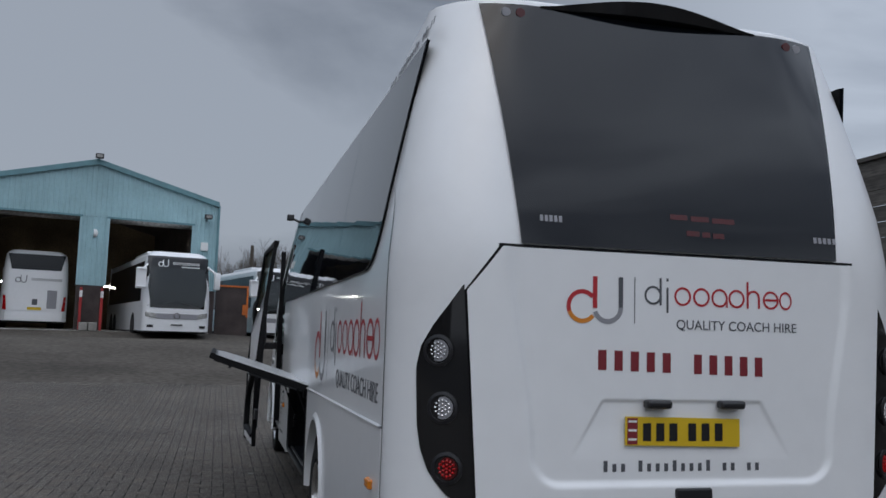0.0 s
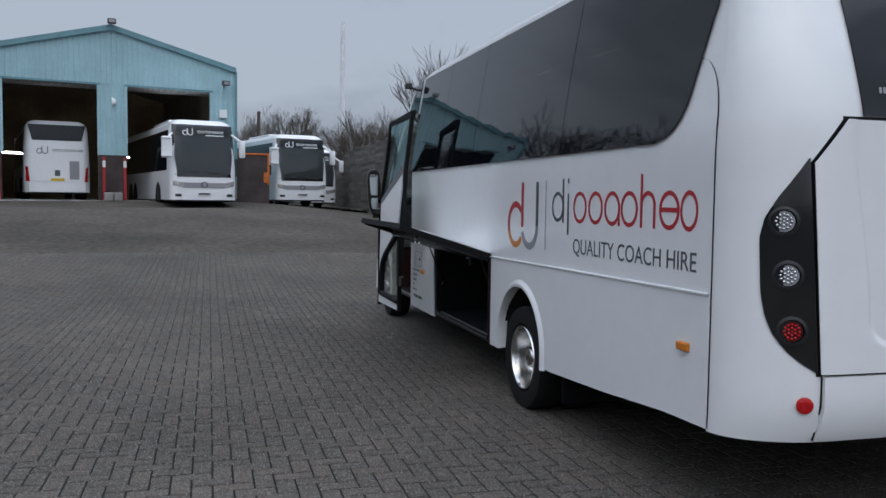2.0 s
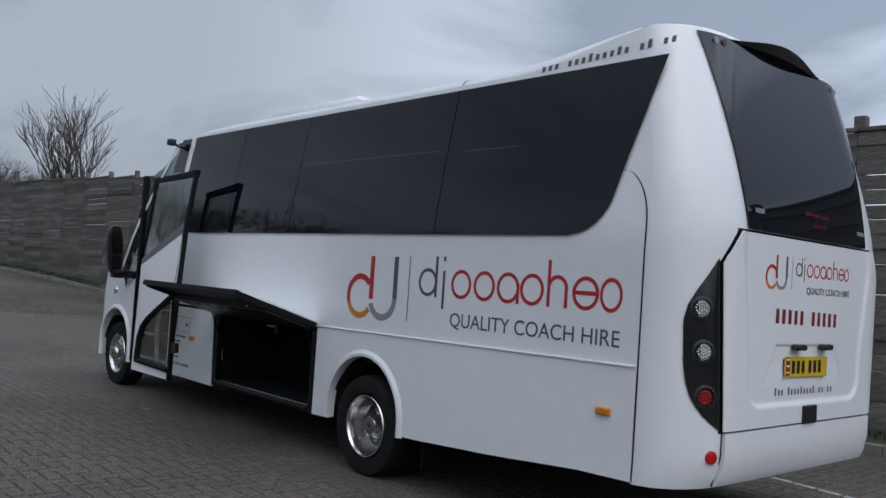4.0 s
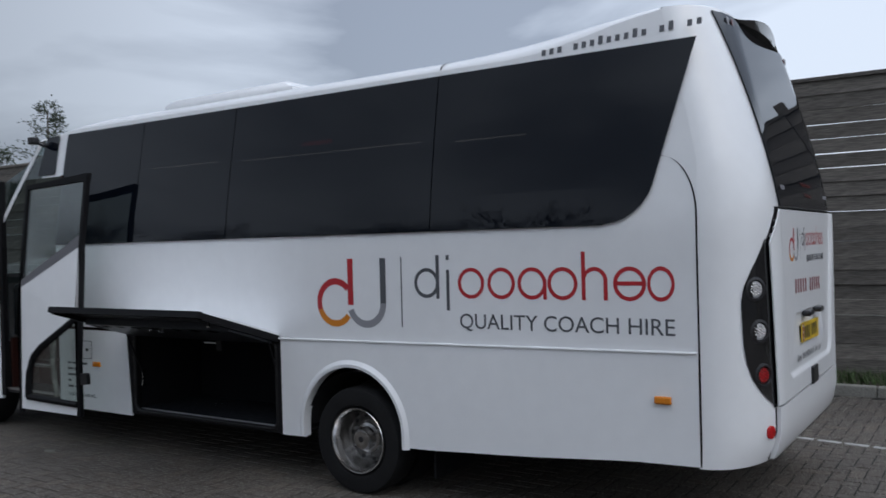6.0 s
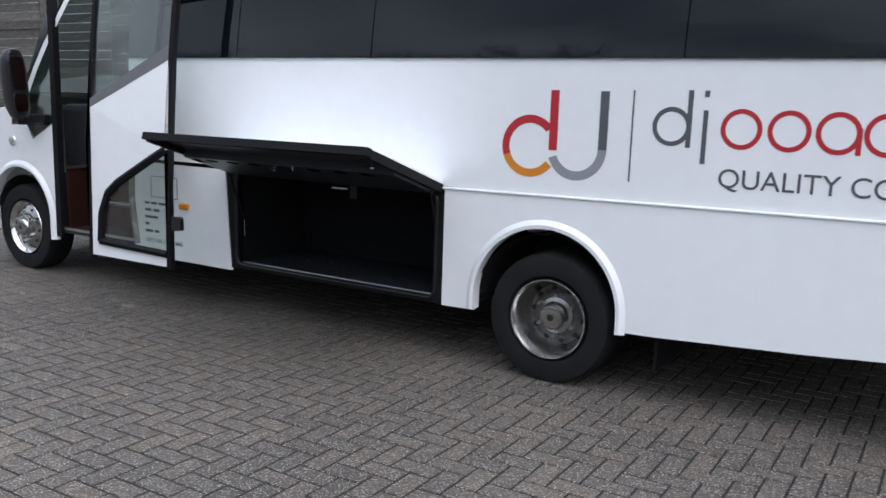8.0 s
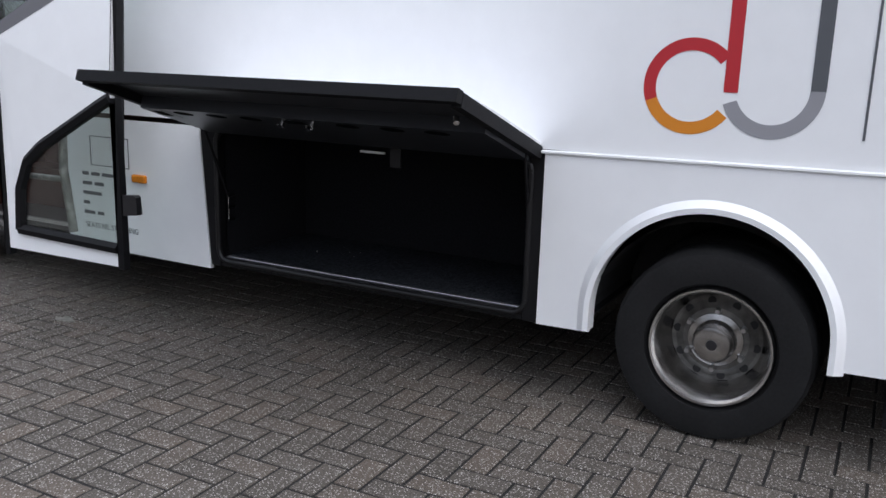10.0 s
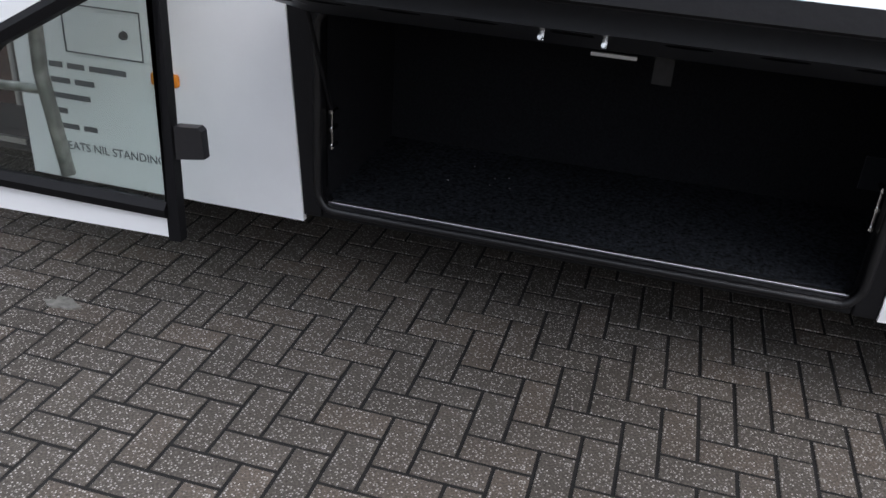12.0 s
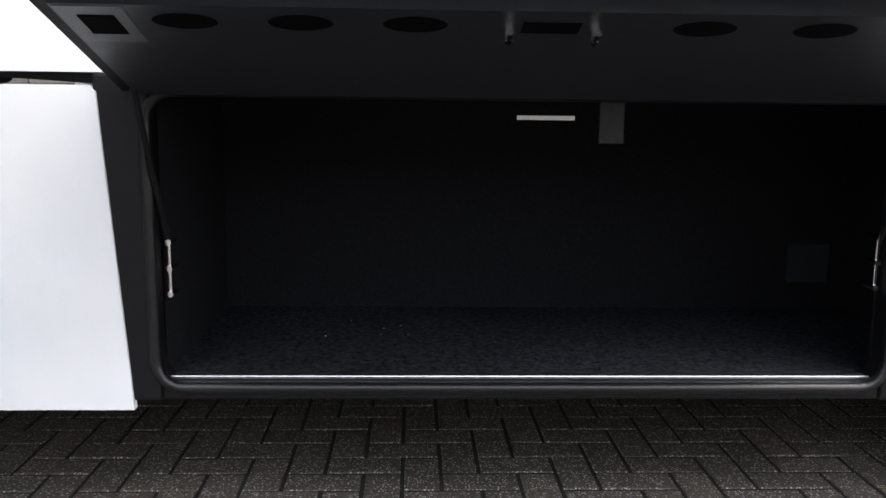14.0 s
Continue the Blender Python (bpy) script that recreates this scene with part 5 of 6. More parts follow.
# ---------------------------------------------------------------- workshop
def workshop():
    turn = math.degrees(math.atan2(35.7 - 33.4, -0.94 + 10.76))
    gz = 1.17
    s = thing("workshop", -10.76, 33.4, gz, "pale blue steel clad workshop with two open vehicle doors", "building", turn=turn)
    W, D, E, A, H, B = 10.1, 15.0, 5.63, 6.95, 4.70, 1.85
    D1, D2 = (1.07, 4.55), (5.60, 9.05)
    def clad(x0, x1, z0, ztop, name="cladding"):
        """Ribbed steel sheet on the front, with its ribs."""
        bm = bmesh.new()
        n = max(1, round((x1 - x0) / 0.2))
        w = (x1 - x0) / n
        pts = []
        for k in range(n):
            a = x0 + w * k
            pts += [(a, 0.0), (a + w * 0.12, -0.028), (a + w * 0.34, -0.028), (a + w * 0.46, 0.0)]
        pts.append((x1, 0.0))
        lo = [bm.verts.new((x, y, z0)) for x, y in pts]
        hi = [bm.verts.new((x, y, ztop(x))) for x, y in pts]
        for k in range(len(pts) - 1):
            bm.faces.new((lo[k], lo[k + 1], hi[k + 1], hi[k]))
        return part(name, bm, CLADDING, s, "pale blue ribbed steel cladding")
    gable = lambda x: E + (A - E) * (1 - abs(x - W / 2) / (W / 2))
    clad(0, W, H, gable)
    for a, b in ((0, D1[0]), (D1[1], D2[0]), (D2[1], W)):
        clad(a, b, B, lambda x: H)
        part("brick_pier", boxed(a, 0.0, 0, b, 0.3, B), BRICKWORK, s, "dark brick pier")
        part("pier_lining", boxed(a, 0.03, B, b, 0.3, H), CLADDING, s)
    for a, b in (D1, D2):
        part("door_head", boxed(a - 0.06, -0.05, H - 0.05, b + 0.06, 0.02, H + 0.03), TRIM, s, "dark teal door head trim")
        for x in (a, b):
            part("door_jamb", boxed(x - 0.05, -0.045, B, x + 0.05, 0.02, H), CLADDING, s)
        part("roller_shutter", tube(bmesh.new(), (a, 0.5, H + 0.1), (b, 0.5, H + 0.1), 0.28, 0.28, 16), STEEL, s, "rolled-up steel shutter")
    for x0, x1 in ((0, W / 2), (W / 2, W)):
        z0, z1 = gable(x0), gable(x1)
        bm = slab([Vector((x0, -0.12, z0 - 0.08)), Vector((x1, -0.12, z1 - 0.08)), Vector((x1, -0.12, z1 + 0.14)), Vector((x0, -0.12, z0 + 0.14))], (0, 0.14, 0))
        part("barge_board", bm, TRIM, s, "teal barge board along the roof edge")
        bm = slab([Vector((x0, -0.1, z0 + 0.06)), Vector((x1, -0.1, z1 + 0.06)), Vector((x1, -0.1, z1 + 0.12)), Vector((x0, -0.1, z0 + 0.12))], (0, D, 0))
        part("roof", bm, TRIM, s, "low pitched steel roof")
        # added dark sheet under the steel roof: the hall's shade as colour
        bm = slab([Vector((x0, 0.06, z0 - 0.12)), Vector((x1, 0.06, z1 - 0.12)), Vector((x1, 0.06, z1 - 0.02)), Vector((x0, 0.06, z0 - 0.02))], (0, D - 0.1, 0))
        part("roof_lining", bm, BRICKWORK, s, "dark sheet under the roof standing in for the inside's shade")
    for x in (0, W - 0.2):
        part("side_wall", boxed(x, 0.3, 0, x + 0.2, D, E), CLADDING, s)
        # same dark sheet inside the side walls, shade put into the colour
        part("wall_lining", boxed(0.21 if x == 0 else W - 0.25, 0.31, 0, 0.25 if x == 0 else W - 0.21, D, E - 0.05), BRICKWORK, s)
    part("back_wall", boxed(0, D, 0, W, D + 0.2, A - 0.1), BACKWALL, s, "brown back wall of the workshop")
    part("inside_floor", boxed(0.2, -0.3, -0.05, W - 0.2, D, 0.02), CONCRETE, s)
    part("downpipe", tube(bmesh.new(), (-0.06, -0.06, 0), (-0.06, -0.06, E), 0.06, 0.06, 10), TRIM, s)
    part("corner_trim", boxed(W - 0.04, -0.06, B, W + 0.06, 0.1, E), TRIM, s)
    part("corner_trim", boxed(-0.06, -0.06, B, 0.05, 0.1, E), TRIM, s)
    for x in (1.3, 6.0):
        part("wall_tube", tube(bmesh.new(), (x, 11, 2.3), (x + 1.6, 11, 2.3), 0.05, 0.05, 8), TUBE, s, "lit fluorescent tube in the workshop")
    part("ceiling_tube", tube(bmesh.new(), (7.4, 4, 3.3), (8.6, 5, 3.4), 0.05, 0.05, 8), TUBE, s, "lit fluorescent tube under the roof")
    for x, z in ((W / 2, A + 0.12), (0.55, H + 0.25), (W - 0.5, H + 0.25)):
        f = boxed(x - 0.16, -0.45, z, x + 0.16, -0.22, z + 0.2, bevel=0.03)
        tube(f, (x, -0.3, z + 0.13), (x, 0.1, z - 0.05), 0.03, 0.03, 8)
        fl = part("floodlight", f, BLACK, s, "black floodlight on a bracket")
        part("flood_glass", boxed(x - 0.12, -0.462, z + 0.03, x + 0.12, -0.452, z + 0.16), STEEL, fl)
    part("round_lamp", lathe(bmesh.new(), [(0, 0.18), (0.1, 0.16), (0.16, 0.08)], (5.05, -0.02, 4.0), sign=1, steps=16), SIGN, s, "round white wall lamp")
    part("alarm_box", boxed(W - 0.7, -0.1, 3.6, W - 0.4, 0, 3.95), SIGN, s, "white alarm box")
    board = part("bay_board", boxed(0.18, -0.05, 1.1, 0.82, -0.01, 1.72), SIGN, s, "white square bay sign with a ring and number five")
    put = lambda u, v: Vector((u, -0.055, v))
    part("sign_ring", annulus(bmesh.new(), put, 0.5, 1.41, 0.25, 0.035), BLACK, board)
    lettering("5", 0.4, BLACK, board, Matrix.Translation((0.40, -0.056, 1.27)) @ pose(0, 0, 0, 90, 0, 0))
    for x in (0.95, 4.72, 5.52, 8.98):
        part("bollard_guard", boxed(x - 0.05, -0.2, 0, x + 0.05, -0.1, 1.75), RED_POST, s, "red painted steel door guard")
        if 4 < x < 6:
            part("guard_cap", boxed(x - 0.055, -0.205, 1.35, x + 0.055, -0.095, 1.62), SIGN, s)
    for x in (4.85, 5.2):
        m = boxed(x - 0.16, -0.62, 0.0, x + 0.16, -0.3, 0.34, bevel=0.03)
        part("concrete_block", m, CONCRETE, s, "grey concrete block at the pier")
    # open side gates
    part("gate_panel", boxed(-1.0, -0.15, 0, -0.1, -0.05, 1.9), BRICKWORK, s)
    for z in (0.7, 1.4):
        part("gate_stripe", boxed(-1.05, -0.18, z - 0.25, -0.85, -0.03, z + 0.25), ORANGE_BOX, s)


def scaffold_gate():
    g = thing("steel_gate", -0.85, 36.2, ground_z(0, 36.2), "dark steel gate with orange frame beside the workshop", "gate", turn=13)
    part("gate_sheet", boxed(0, 0, -0.02, 1.45, 0.06, 2.2), BRICKWORK, g)
    for a in ((0, -0.03, 2.12, 1.45, 0.0, 2.2), (1.37, -0.03, 0.8, 1.45, 0.0, 2.12), (1.2, -0.04, 0.9, 1.36, 0.0, 1.35)):
        part("gate_bar", boxed(*a), ORANGE_BOX, g)


# ---------------------------------------------------------------- parked coaches
def parked_coach(name, x, y, turn, label, rear=False, h=3.35, L=11.5):
    """A full-size coach; its near end at (x, y), built pointing to -y with its near end at 0."""
    z = ground_z(x, y)
    c = thing(name, x, y, z, label, "coach", group="parked coaches", turn=turn)
    W = 2.5
    X = lambda t: -W / 2 + W * t
    # section lines along the length
    def hull(zs, yoff):
        rows = []
        for zz in zs:
            row = []
            inx = 0.10 * max(0.0, (zz - 1.3) / (h - 1.3)) ** 1.6 + 0.05 * max(0.0, (zz - h + 0.5) / 0.5) ** 2
            f = yoff(zz)
            r = 0.30
            pts = []
            pts.append((-W / 2 + inx, L))
            for k in range(7):
                a = math.pi / 2 * k / 6
                pts.append((-W / 2 + inx + r * (1 - math.cos(a)), f + r * (1 - math.sin(a))))
            for k in range(7):
                a = math.pi / 2 * (6 - k) / 6
                pts.append((W / 2 - inx - r * (1 - math.cos(a)), f + r * (1 - math.sin(a))))
            pts.append((W / 2 - inx, L))
            rows.append([Vector((px, py, zz)) for px, py in pts])
        return rows
    rake = (lambda zz: 0.10 * max(0, zz - 1.1) ** 1.6) if not rear else (lambda zz: 0.03 * max(0, zz - 1.5) ** 2)
    body = part("body", sheet(hull(spread(0.32, h - 0.16, 16), rake)), WHITE, c, "white coach body", True)
    top = hull([h - 0.16, h - 0.05, h + 0.03], rake)
    for k, s in ((1, 0.955), (2, 0.84)):
        top[k] = [Vector((p.x * s, p.y + (0.05 if p.y < 5 else 0) * k * 2, p.z)) for p in top[k]]
    cap = sheet(top)
    vs = [cap.verts.new(p) for p in top[-1]]
    cap.faces.new(vs)
    part("roof", cap, WHITE, c, "white coach roof", True)
    part("roof_pod", boxed(-0.9, 2.2, h - 0.03, 0.9, 5.5, h + 0.14, bevel=0.05), WHITE, c)
    part("back_panel", boxed(-W / 2 + 0.05, L - 0.02, 0.35, W / 2 - 0.05, L, h - 0.1), WHITE, c)
    part("underside", boxed(-W / 2 + 0.1, 0.2, 0.25, W / 2 - 0.1, L - 0.2, 0.4), CHASSIS, c)
    for sx in (-1, 1):
        xx = lambda zz, o: sx * (W / 2 - 0.10 * max(0.0, (zz - 1.3) / (h - 1.3)) ** 1.6 + o)
        rows = [[Vector((xx(zz, 0.008), yy, zz)) for yy in (0.75 if not rear else 0.6, L - 0.4)] for zz in (1.45, 1.9, 2.4, h - 0.36)]
        part("side_window", sheet(rows), PRIVACY, c, "dark side windows")
        for yy in ((2.6, 8.4, 9.7) if not rear else (1.9, 3.2, 8.9)):
            w = part("wheel", lathe(bmesh.new(), [(-0.28, 0.3), (-0.28, 0.50), (-0.02, 0.50), (0.01, 0.44), (0.0, 0.29)], (sx * W / 2, yy, 0.5), sign=sx, steps=24), TYRE, c, "", True)
            part("rim", lathe(bmesh.new(), [(0.0, 0.29), (-0.06, 0.24), (-0.05, 0.12), (0.0, 0.1)], (sx * W / 2, yy, 0.5), sign=sx, steps=24), ALU, w, "", True)
            part("wheel_arch", slab([Vector((sx * (W / 2 + 0.001), yy + 0.62 * math.cos(math.pi * k / 14), 0.33 + 0.70 * math.sin(math.pi * k / 14))) for k in range(15)], (-sx * 0.01, 0, 0)), CHASSIS, c)
    F = lambda xx, zz, o: Vector((xx, rake(zz) - o + 0.30 * (1 - math.sqrt(max(0.0, 1 - max(0.0, (abs(xx) - (W / 2 - 0.30 - 0.02)) / 0.30) ** 2))), zz))
    def panel(nm, outline, mat, lab="", o=0.012):
        zs = sorted({zz for _, zz in outline})
        z0, z1 = zs[0], zs[-1]
        poly = outline
        def span(zz):
            hits = []
            for (xa, za), (xb, zb) in zip(poly, poly[1:] + poly[:1]):
                if (za - zz) * (zb - zz) <= 0 and abs(za - zb) > 1e-6:
                    hits.append(xa + (xb - xa) * (zz - za) / (zb - za))
            return min(hits), max(hits)
        rows = []
        for zz in spread(z0 + 0.001, z1 - 0.001, 10):
            a, b = span(zz)
            rows.append([F(a + (b - a) * i / 14, zz, o) for i in range(15)])
        return part(nm, sheet(rows), mat, c, lab, True)
    if not rear:
        panel("screen_surround", [(-1.17, 1.19), (1.17, 1.19), (1.20, 2.0), (1.13, h - 0.16), (-1.13, h - 0.16), (-1.20, 2.0)], GLOSS, "black windscreen surround", 0.008)
        panel("windscreen", [(-1.00, 1.30), (1.00, 1.30), (1.10, 2.0), (1.04, h - 0.62), (-1.04, h - 0.62), (-1.10, 2.0)], SCREEN, "large windscreen reflecting the sky", 0.016)
        panel("blind_box", [(-1.04, h - 0.60), (1.04, h - 0.60), (0.98, h - 0.24), (-0.98, h - 0.24)], PRIVACY, "dark band above the windscreen", 0.016)
        panel("grille", [(-0.78, 0.78), (0.78, 0.78), (0.85, 0.98), (-0.85, 0.98)], SILVER, "grille band", 0.016)
        part("star_badge", annulus(bmesh.new(), lambda u, v: F(u, v, 0.03), 0, 0.9, 0.12, 0.03), CHROME, c, "round chrome maker's ring")
        for sx in (-1, 1):
            panel("headlamp", [(sx * 0.75, 0.80), (sx * 1.16, 0.86), (sx * 1.18, 1.06), (sx * 0.80, 0.98)], LENS, "glazed headlamp", 0.02)
            panel("fog_lamp", [(sx * 0.85, 0.45), (sx * 1.08, 0.45), (sx * 1.08, 0.55), (sx * 0.85, 0.55)], BLACK, "", 0.02)
            m = boxed(sx * 1.30, -0.28, 1.95, sx * 1.52, -0.02, 2.62, bevel=0.06)
            tube(m, (sx * 1.40, -0.12, 2.55), (sx * 1.12, 0.35, 2.85), 0.045, 0.045, 10)
            part("mirror_arm", m, WHITE, c, "white hanging mirror", True)
            wiper = tube(bmesh.new(), F(sx * 0.9 - 0.2, 1.28, 0.03), F(sx * 0.15, 1.42, 0.03), 0.012, 0.012, 6)
            part("wiper", wiper, BLACK, c)
        part("number_plate", slab([F(xx, zz, 0.03) for xx, zz in ((-0.26, 0.50), (0.26, 0.50), (0.26, 0.61), (-0.26, 0.61))], (0, -0.004, 0)), SIGN, c, "white front number plate")
        part("plate_bars", bar(bmesh.new(), lambda u, v: F(u, v, 0.036), -0.22, 0.525, 0.22, 0.585), BLACK, c)
        put = lambda u, v: F(u, v, 0.02)
        bars_z = h - 0.58
        bm = bmesh.new()
        annulus(bm, put, -0.66, bars_z + 0.1, 0.1, 0.03)
        bar(bm, put, -0.585, bars_z + 0.08, -0.555, bars_z + 0.28)
        annulus(bm, put, -0.47, bars_z + 0.1, 0.1, 0.03, 180, 360)
        bar(bm, put, -0.40, bars_z + 0.1, -0.37, bars_z + 0.28)
        for k in range(9):
            annulus(bm, put, -0.18 + 0.115 * k, bars_z + 0.15, 0.05, 0.016, steps=14)
        bar(bm, put, 0.1, bars_z, 0.8, bars_z + 0.035)
        part("screen_mark", bm, SIGN, c, "white operator's mark as rings and bars")
    else:
        panel("rear_window", [(-0.92, 2.42), (0.92, 2.42), (1.08, h - 0.14), (-1.08, h - 0.14)], PRIVACY, "dark rear window")
        panel("engine_door", [(-0.95, 0.75), (0.95, 0.75), (0.95, 1.65), (-0.95, 1.65)], WHITE, "", 0.02)
        panel("engine_grille", [(0.45, 0.85), (0.82, 0.85), (0.82, 1.60), (0.45, 1.60)], SILVER, "grey engine vent", 0.03)
        panel("bumper", [(-1.24, 0.34), (1.24, 0.34), (1.24, 0.70), (-1.24, 0.70)], WHITE, "", 0.05)
        for sx in (-1, 1):
            panel("tail_lamp", [(sx * 1.02, 0.75), (sx * 1.22, 0.75), (sx * 1.22, 1.35), (sx * 1.08, 1.35)], RED_LENS, "dark red tail lamp", 0.022)
        part("number_plate", slab([F(xx, zz, 0.03) for xx, zz in ((-0.26, 0.78), (0.26, 0.78), (0.26, 0.89), (-0.26, 0.89))], (0, -0.004, 0)), YELLOW, c)
        part("maker_badge", bar(bmesh.new(), lambda u, v: F(u, v, 0.025), -0.10, 0.98, 0.10, 1.22), GREY, c)
        put = lambda u, v: F(u, v, 0.016)
        bm = bmesh.new()
        annulus(bm, put, -0.66, 1.98, 0.11, 0.03)
        bar(bm, put, -0.58, 1.96, -0.55, 2.18)
        annulus(bm, put, -0.45, 1.98, 0.11, 0.03, 180, 360)
        bar(bm, put, -0.37, 1.98, -0.34, 2.18)
        for k in range(9):
            annulus(bm, put, -0.12 + 0.13 * k, 2.03, 0.055, 0.018, steps=14)
        part("rear_mark", bm, GREY, c, "grey operator's mark as rings and bars")
    return c


# ---------------------------------------------------------------- trees and distance
def bare_tree(name, x, y, z, height, seed, label, spread_out=0.5, leafy=0.0, trunks=1):
    rng = random.Random(seed)
    t = thing(name, x, y, z, label, "tree", group="bare trees")
    V, F, TV, TF = [], [], [], []
    def limb(V, F, p, q, r0, r1, sides):
        d = (q - p).normalized()
        u = d.orthogonal().normalized()
        w = d.cross(u)
        n = len(V)
        for c, r in ((p, r0), (q, r1)):
            for i in range(sides):
                a = 2 * math.pi * i / sides
                V.append(c + (u * math.cos(a) + w * math.sin(a)) * r)
        for i in range(sides):
            j = (i + 1) % sides
            F.append((n + i, n + j, n + sides + j, n + sides + i))
    def grow(p, d, length, r, depth):
        bend = Vector((rng.uniform(-1, 1), rng.uniform(-1, 1), rng.uniform(-0.2, 0.6))) * 0.22
        mid = p + d * length * 0.5
        q = mid + (d + bend).normalized() * length * 0.5
        big = depth <= 2
        limb(V if big else TV, F if big else TF, p, mid, r, r * 0.85, 6 if big else 3)
        limb(V if big else TV, F if big else TF, mid, q, r * 0.85, r * 0.62, 6 if big else 3)
        if depth >= 6:
            return
        kids = 3 if depth < 5 else 2
        for k in range(kids):
            nd = (d + Vector((rng.uniform(-1, 1), rng.uniform(-1, 1), rng.uniform(-0.25, 0.7))) * spread_out * (1.3 if depth else 1)).normalized()
            start = q if k == 0 else p.lerp(q, rng.uniform(0.45, 0.95))
            grow(start, nd, length * rng.uniform(0.62, 0.85), max(0.009, r * 0.55), depth + 1)
    for k in range(trunks):
        d = Vector((rng.uniform(-0.15, 0.15), rng.uniform(-0.15, 0.15), 1)).normalized()
        grow(Vector((rng.uniform(-0.4, 0.4) * (trunks - 1), rng.uniform(-0.3, 0.3), -0.2)), d, height * 0.27, height * 0.016 + 0.03, 0)
    for nm, v, f, mat in (("trunk", V, F, BARK), ("crown", TV, TF, TWIG)):
        me = bpy.data.meshes.new(nm)
        me.from_pydata(v, [], f)
        me.materials.append(mat)
        ob = new(nm, me)
        ob.parent = t
    return t


def conifer(x, y, z, height, seed):
    rng = random.Random(seed)
    t = thing("conifer", x, y, z, "dark evergreen tree with an open uneven top", "tree", group="evergreens")
    part("trunk", tube(bmesh.new(), (0, 0, -0.3), (0, 0, height * 0.97), 0.16, 0.02, 8), BARK, t)
    V, F = [], []
    for k in range(90):
        h = height * (0.28 + 0.72 * (k / 89) ** 0.9)
        reach = (0.35 + 1.9 * (1 - h / height)) * rng.uniform(0.6, 1.15)
        a = rng.uniform(0, 2 * math.pi)
        d = Vector((math.cos(a), math.sin(a), rng.uniform(0.1, 0.55))).normalized()
        for i in range(26):
            p = Vector((0, 0, h)) + d * reach * (0.15 + 0.85 * rng.random()) + Vector([rng.gauss(0, 0.07) for _ in range(3)])
            e = (d + Vector([rng.uniform(-0.9, 0.9) for _ in range(3)])).normalized() * rng.uniform(0.07, 0.16)
            s = e.orthogonal().normalized() * rng.uniform(0.018, 0.04)
            n = len(V)
            V.extend((p - s * 0.6, p + e * 0.5 - s, p + e, p + e * 0.5 + s))
            F.append((n, n + 1, n + 2, n + 3))
    me = bpy.data.meshes.new("crown")
    me.from_pydata(V, [], F)
    me.materials.append(NEEDLES)
    ob = new("crown", me)
    ob.parent = t


NEEDLES = material("evergreen_needles", (0.022, 0.033, 0.017), 0.8, grain=0.3, scale=9)


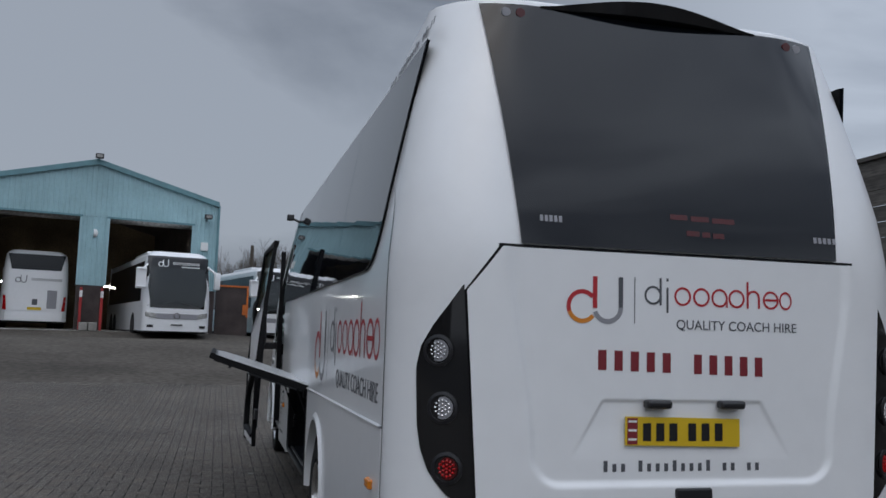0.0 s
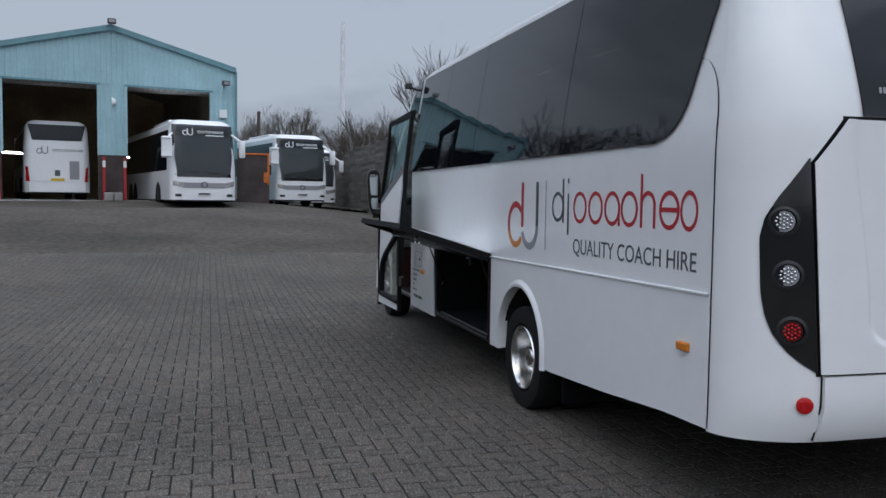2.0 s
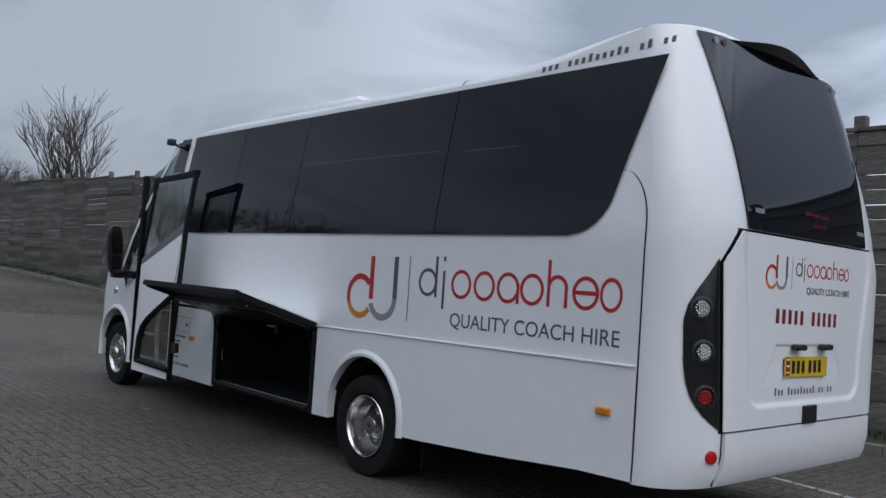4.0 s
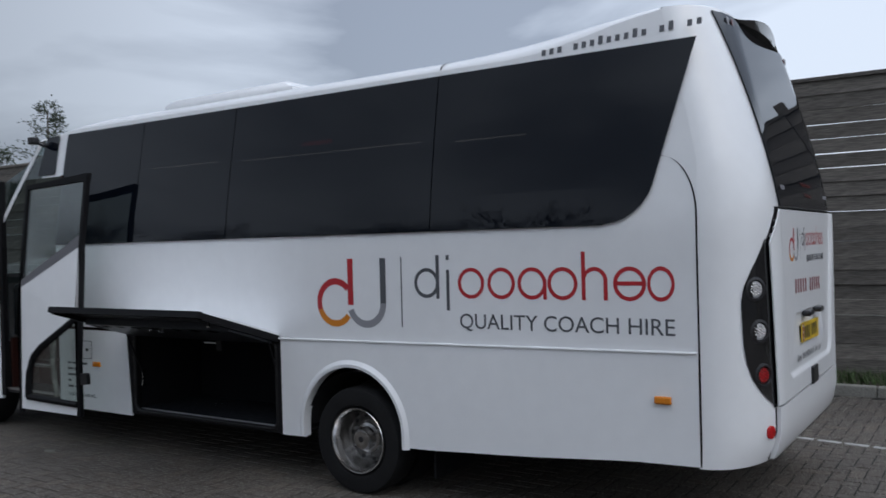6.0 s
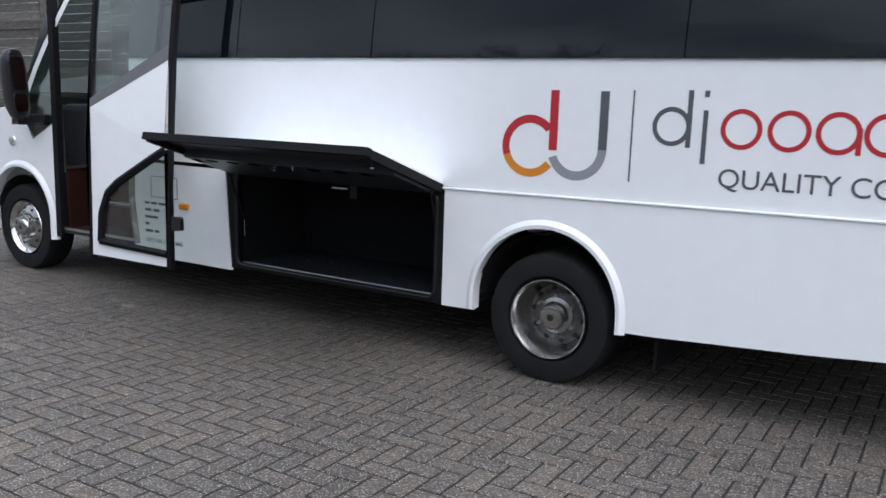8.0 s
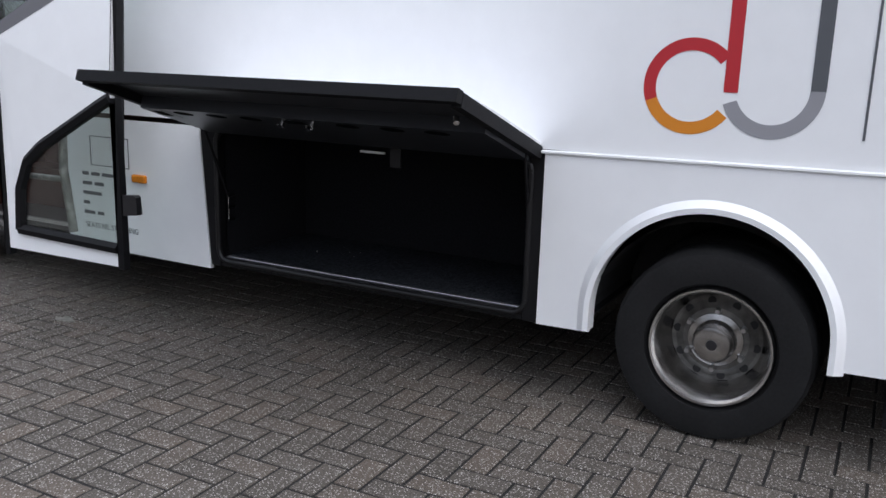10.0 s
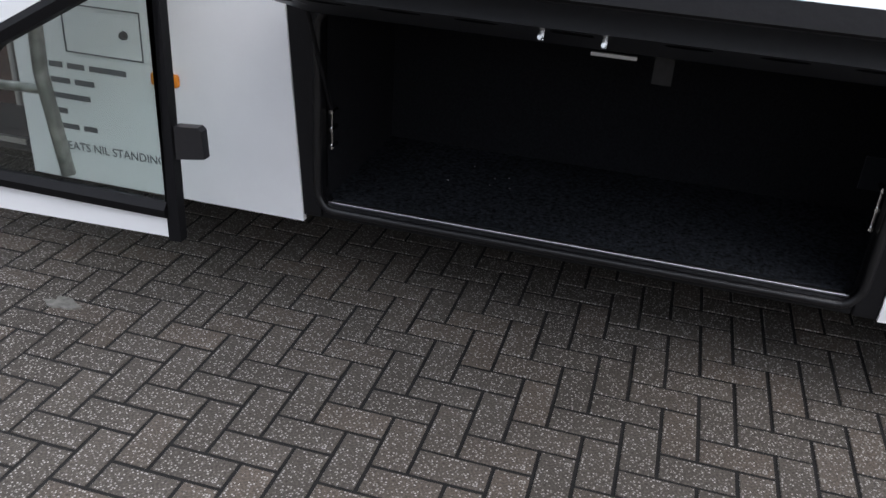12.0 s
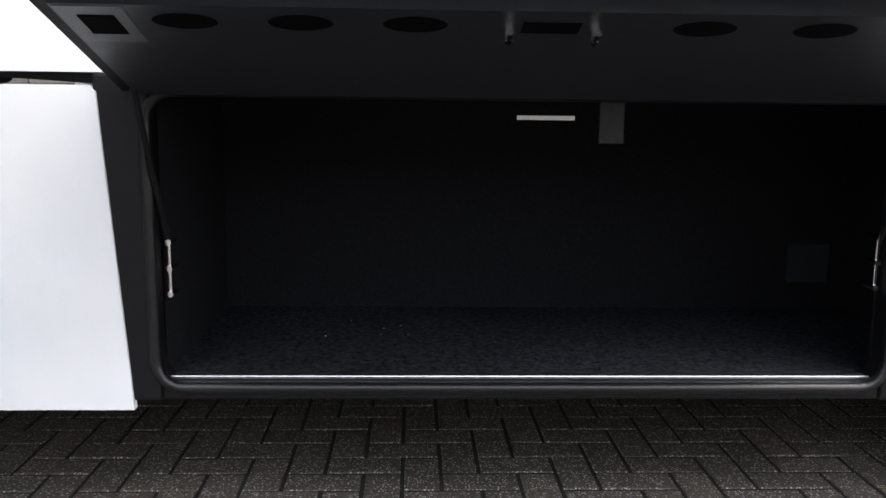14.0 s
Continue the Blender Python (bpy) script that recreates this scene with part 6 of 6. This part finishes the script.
def distance():
    conifer(10.4, 23.0, ground_z(10.4, 23.0), 5.6, 3)
    conifer(8.6, 22.6, ground_z(8.6, 22.6), 4.2, 6)
    for k, (x, y, h, s, tr) in enumerate(((8.2, 34.0, 8.4, 5, 2), (6.4, 46.0, 6.6, 8, 2), (8.5, 52.0, 6.6, 11, 3), (11.5, 50.0, 6.4, 13, 3))):
        bare_tree("tree", x, y, ground_z(x, y), h, s, "bare winter tree behind the timber fence", 0.35, trunks=tr)
    for k in range(7):
        x, y = 0.5 + 2.9 * k, 74 + 3 * (k % 3)
        bare_tree("tree", x, y, 1.17, 9.0 + 1.0 * (k % 3), 20 + k, "far bare winter tree", 0.5, trunks=2)
    for k in range(4):
        bare_tree("tree", -19.5 - 4.2 * k, 52 + 4 * (k % 2), 1.17, 15.0, 40 + k, "tall bare tree beside the workshop", 0.5, trunks=2)
    for k in range(16):
        bare_tree("tree", -30 - 3 * (k % 2), -18 + 4.2 * k, 0.0, 10 + 1.8 * (k % 3), 60 + k, "bare tree across the yard", 0.5, trunks=2)
    mast = thing("mast", 16.0, 117, 1.17, "tall slim white mast in the distance", "mast")
    part("shaft", tube(bmesh.new(), (0, 0, 0), (0, 0, 14), 0.42, 0.36, 12), POLE, mast)
    part("upper_shaft", tube(bmesh.new(), (0, 0, 14), (0, 0, 24.5), 0.34, 0.28, 12), POLE, mast)
    pole = thing("utility_pole", 1.4, 60, 1.17, "dark wooden utility pole", "pole")
    part("shaft", tube(bmesh.new(), (0, 0, 0), (0, 0, 6.3), 0.16, 0.12, 10), BARK, pole)
    hedge = bmesh.new()
    rows = [[Vector((x, 95 + noise.noise(Vector((x * 0.2, z, 1))) * 3, 1 + z * (0.8 + 0.5 * noise.noise(Vector((x * 0.31, 3, 7)))))) for x in spread(-60, 80, 140)] for z in (0, 1.5, 3.0, 3.6)]
    hb = sheet(rows)
    tagged(part("far_woods", hb, TWIG), "dark band of far bare woods", "woods", kind="stuff")
    side = sheet([[Vector((-42 + noise.noise(Vector((y * 0.2, z, 1))) * 2, y, z * (0.8 + 0.5 * noise.noise(Vector((y * 0.31, 3, 7)))))) for y in spread(-70, 90, 160)] for z in (0, 2.5, 5.5, 8.5)])
    tagged(part("far_hedge", side, TWIG), "dark hedge across the yard", "hedge", kind="stuff")


def litter():
    """A pale flattened scrap on the paving beside the door."""
    rng = random.Random(2)
    bm = bmesh.new()
    top = [bm.verts.new((-0.28 + (0.032 + rng.uniform(-0.012, 0.012)) * math.sin(a), 5.9 + (0.05 + rng.uniform(-0.02, 0.02)) * math.cos(a), 0.006)) for a in (2 * math.pi * k / 14 for k in range(14))]
    low = [bm.verts.new((v.co.x, v.co.y, -0.001)) for v in top]
    bm.faces.new(top)
    for i in range(14):
        j = (i + 1) % 14
        bm.faces.new((low[i], low[j], top[j], top[i]))
    tagged(part("litter", bm, KERB), "small pale flattened scrap on the block paving", "litter")


ground_sheet = ground()
far_paving()
kerb_and_verge()
workshop()
scaffold_gate()
near_coach()
parked_coach("parked_coach", -8.0, 35.2, 13, "white coach parked nose-in at the workshop door", rear=True, h=3.2)
parked_coach("parked_coach", -2.22, 31.3, 13, "white coach standing half out of the workshop")
parked_coach("parked_coach", 3.55, 44.0, 14, "white coach parked behind another by the fence", h=3.2)
parked_coach("parked_coach", 2.12, 37.2, 14, "white coach parked beside the workshop", h=3.3)
distance()
fence()
white_line()
litter()
paving(ground_sheet)
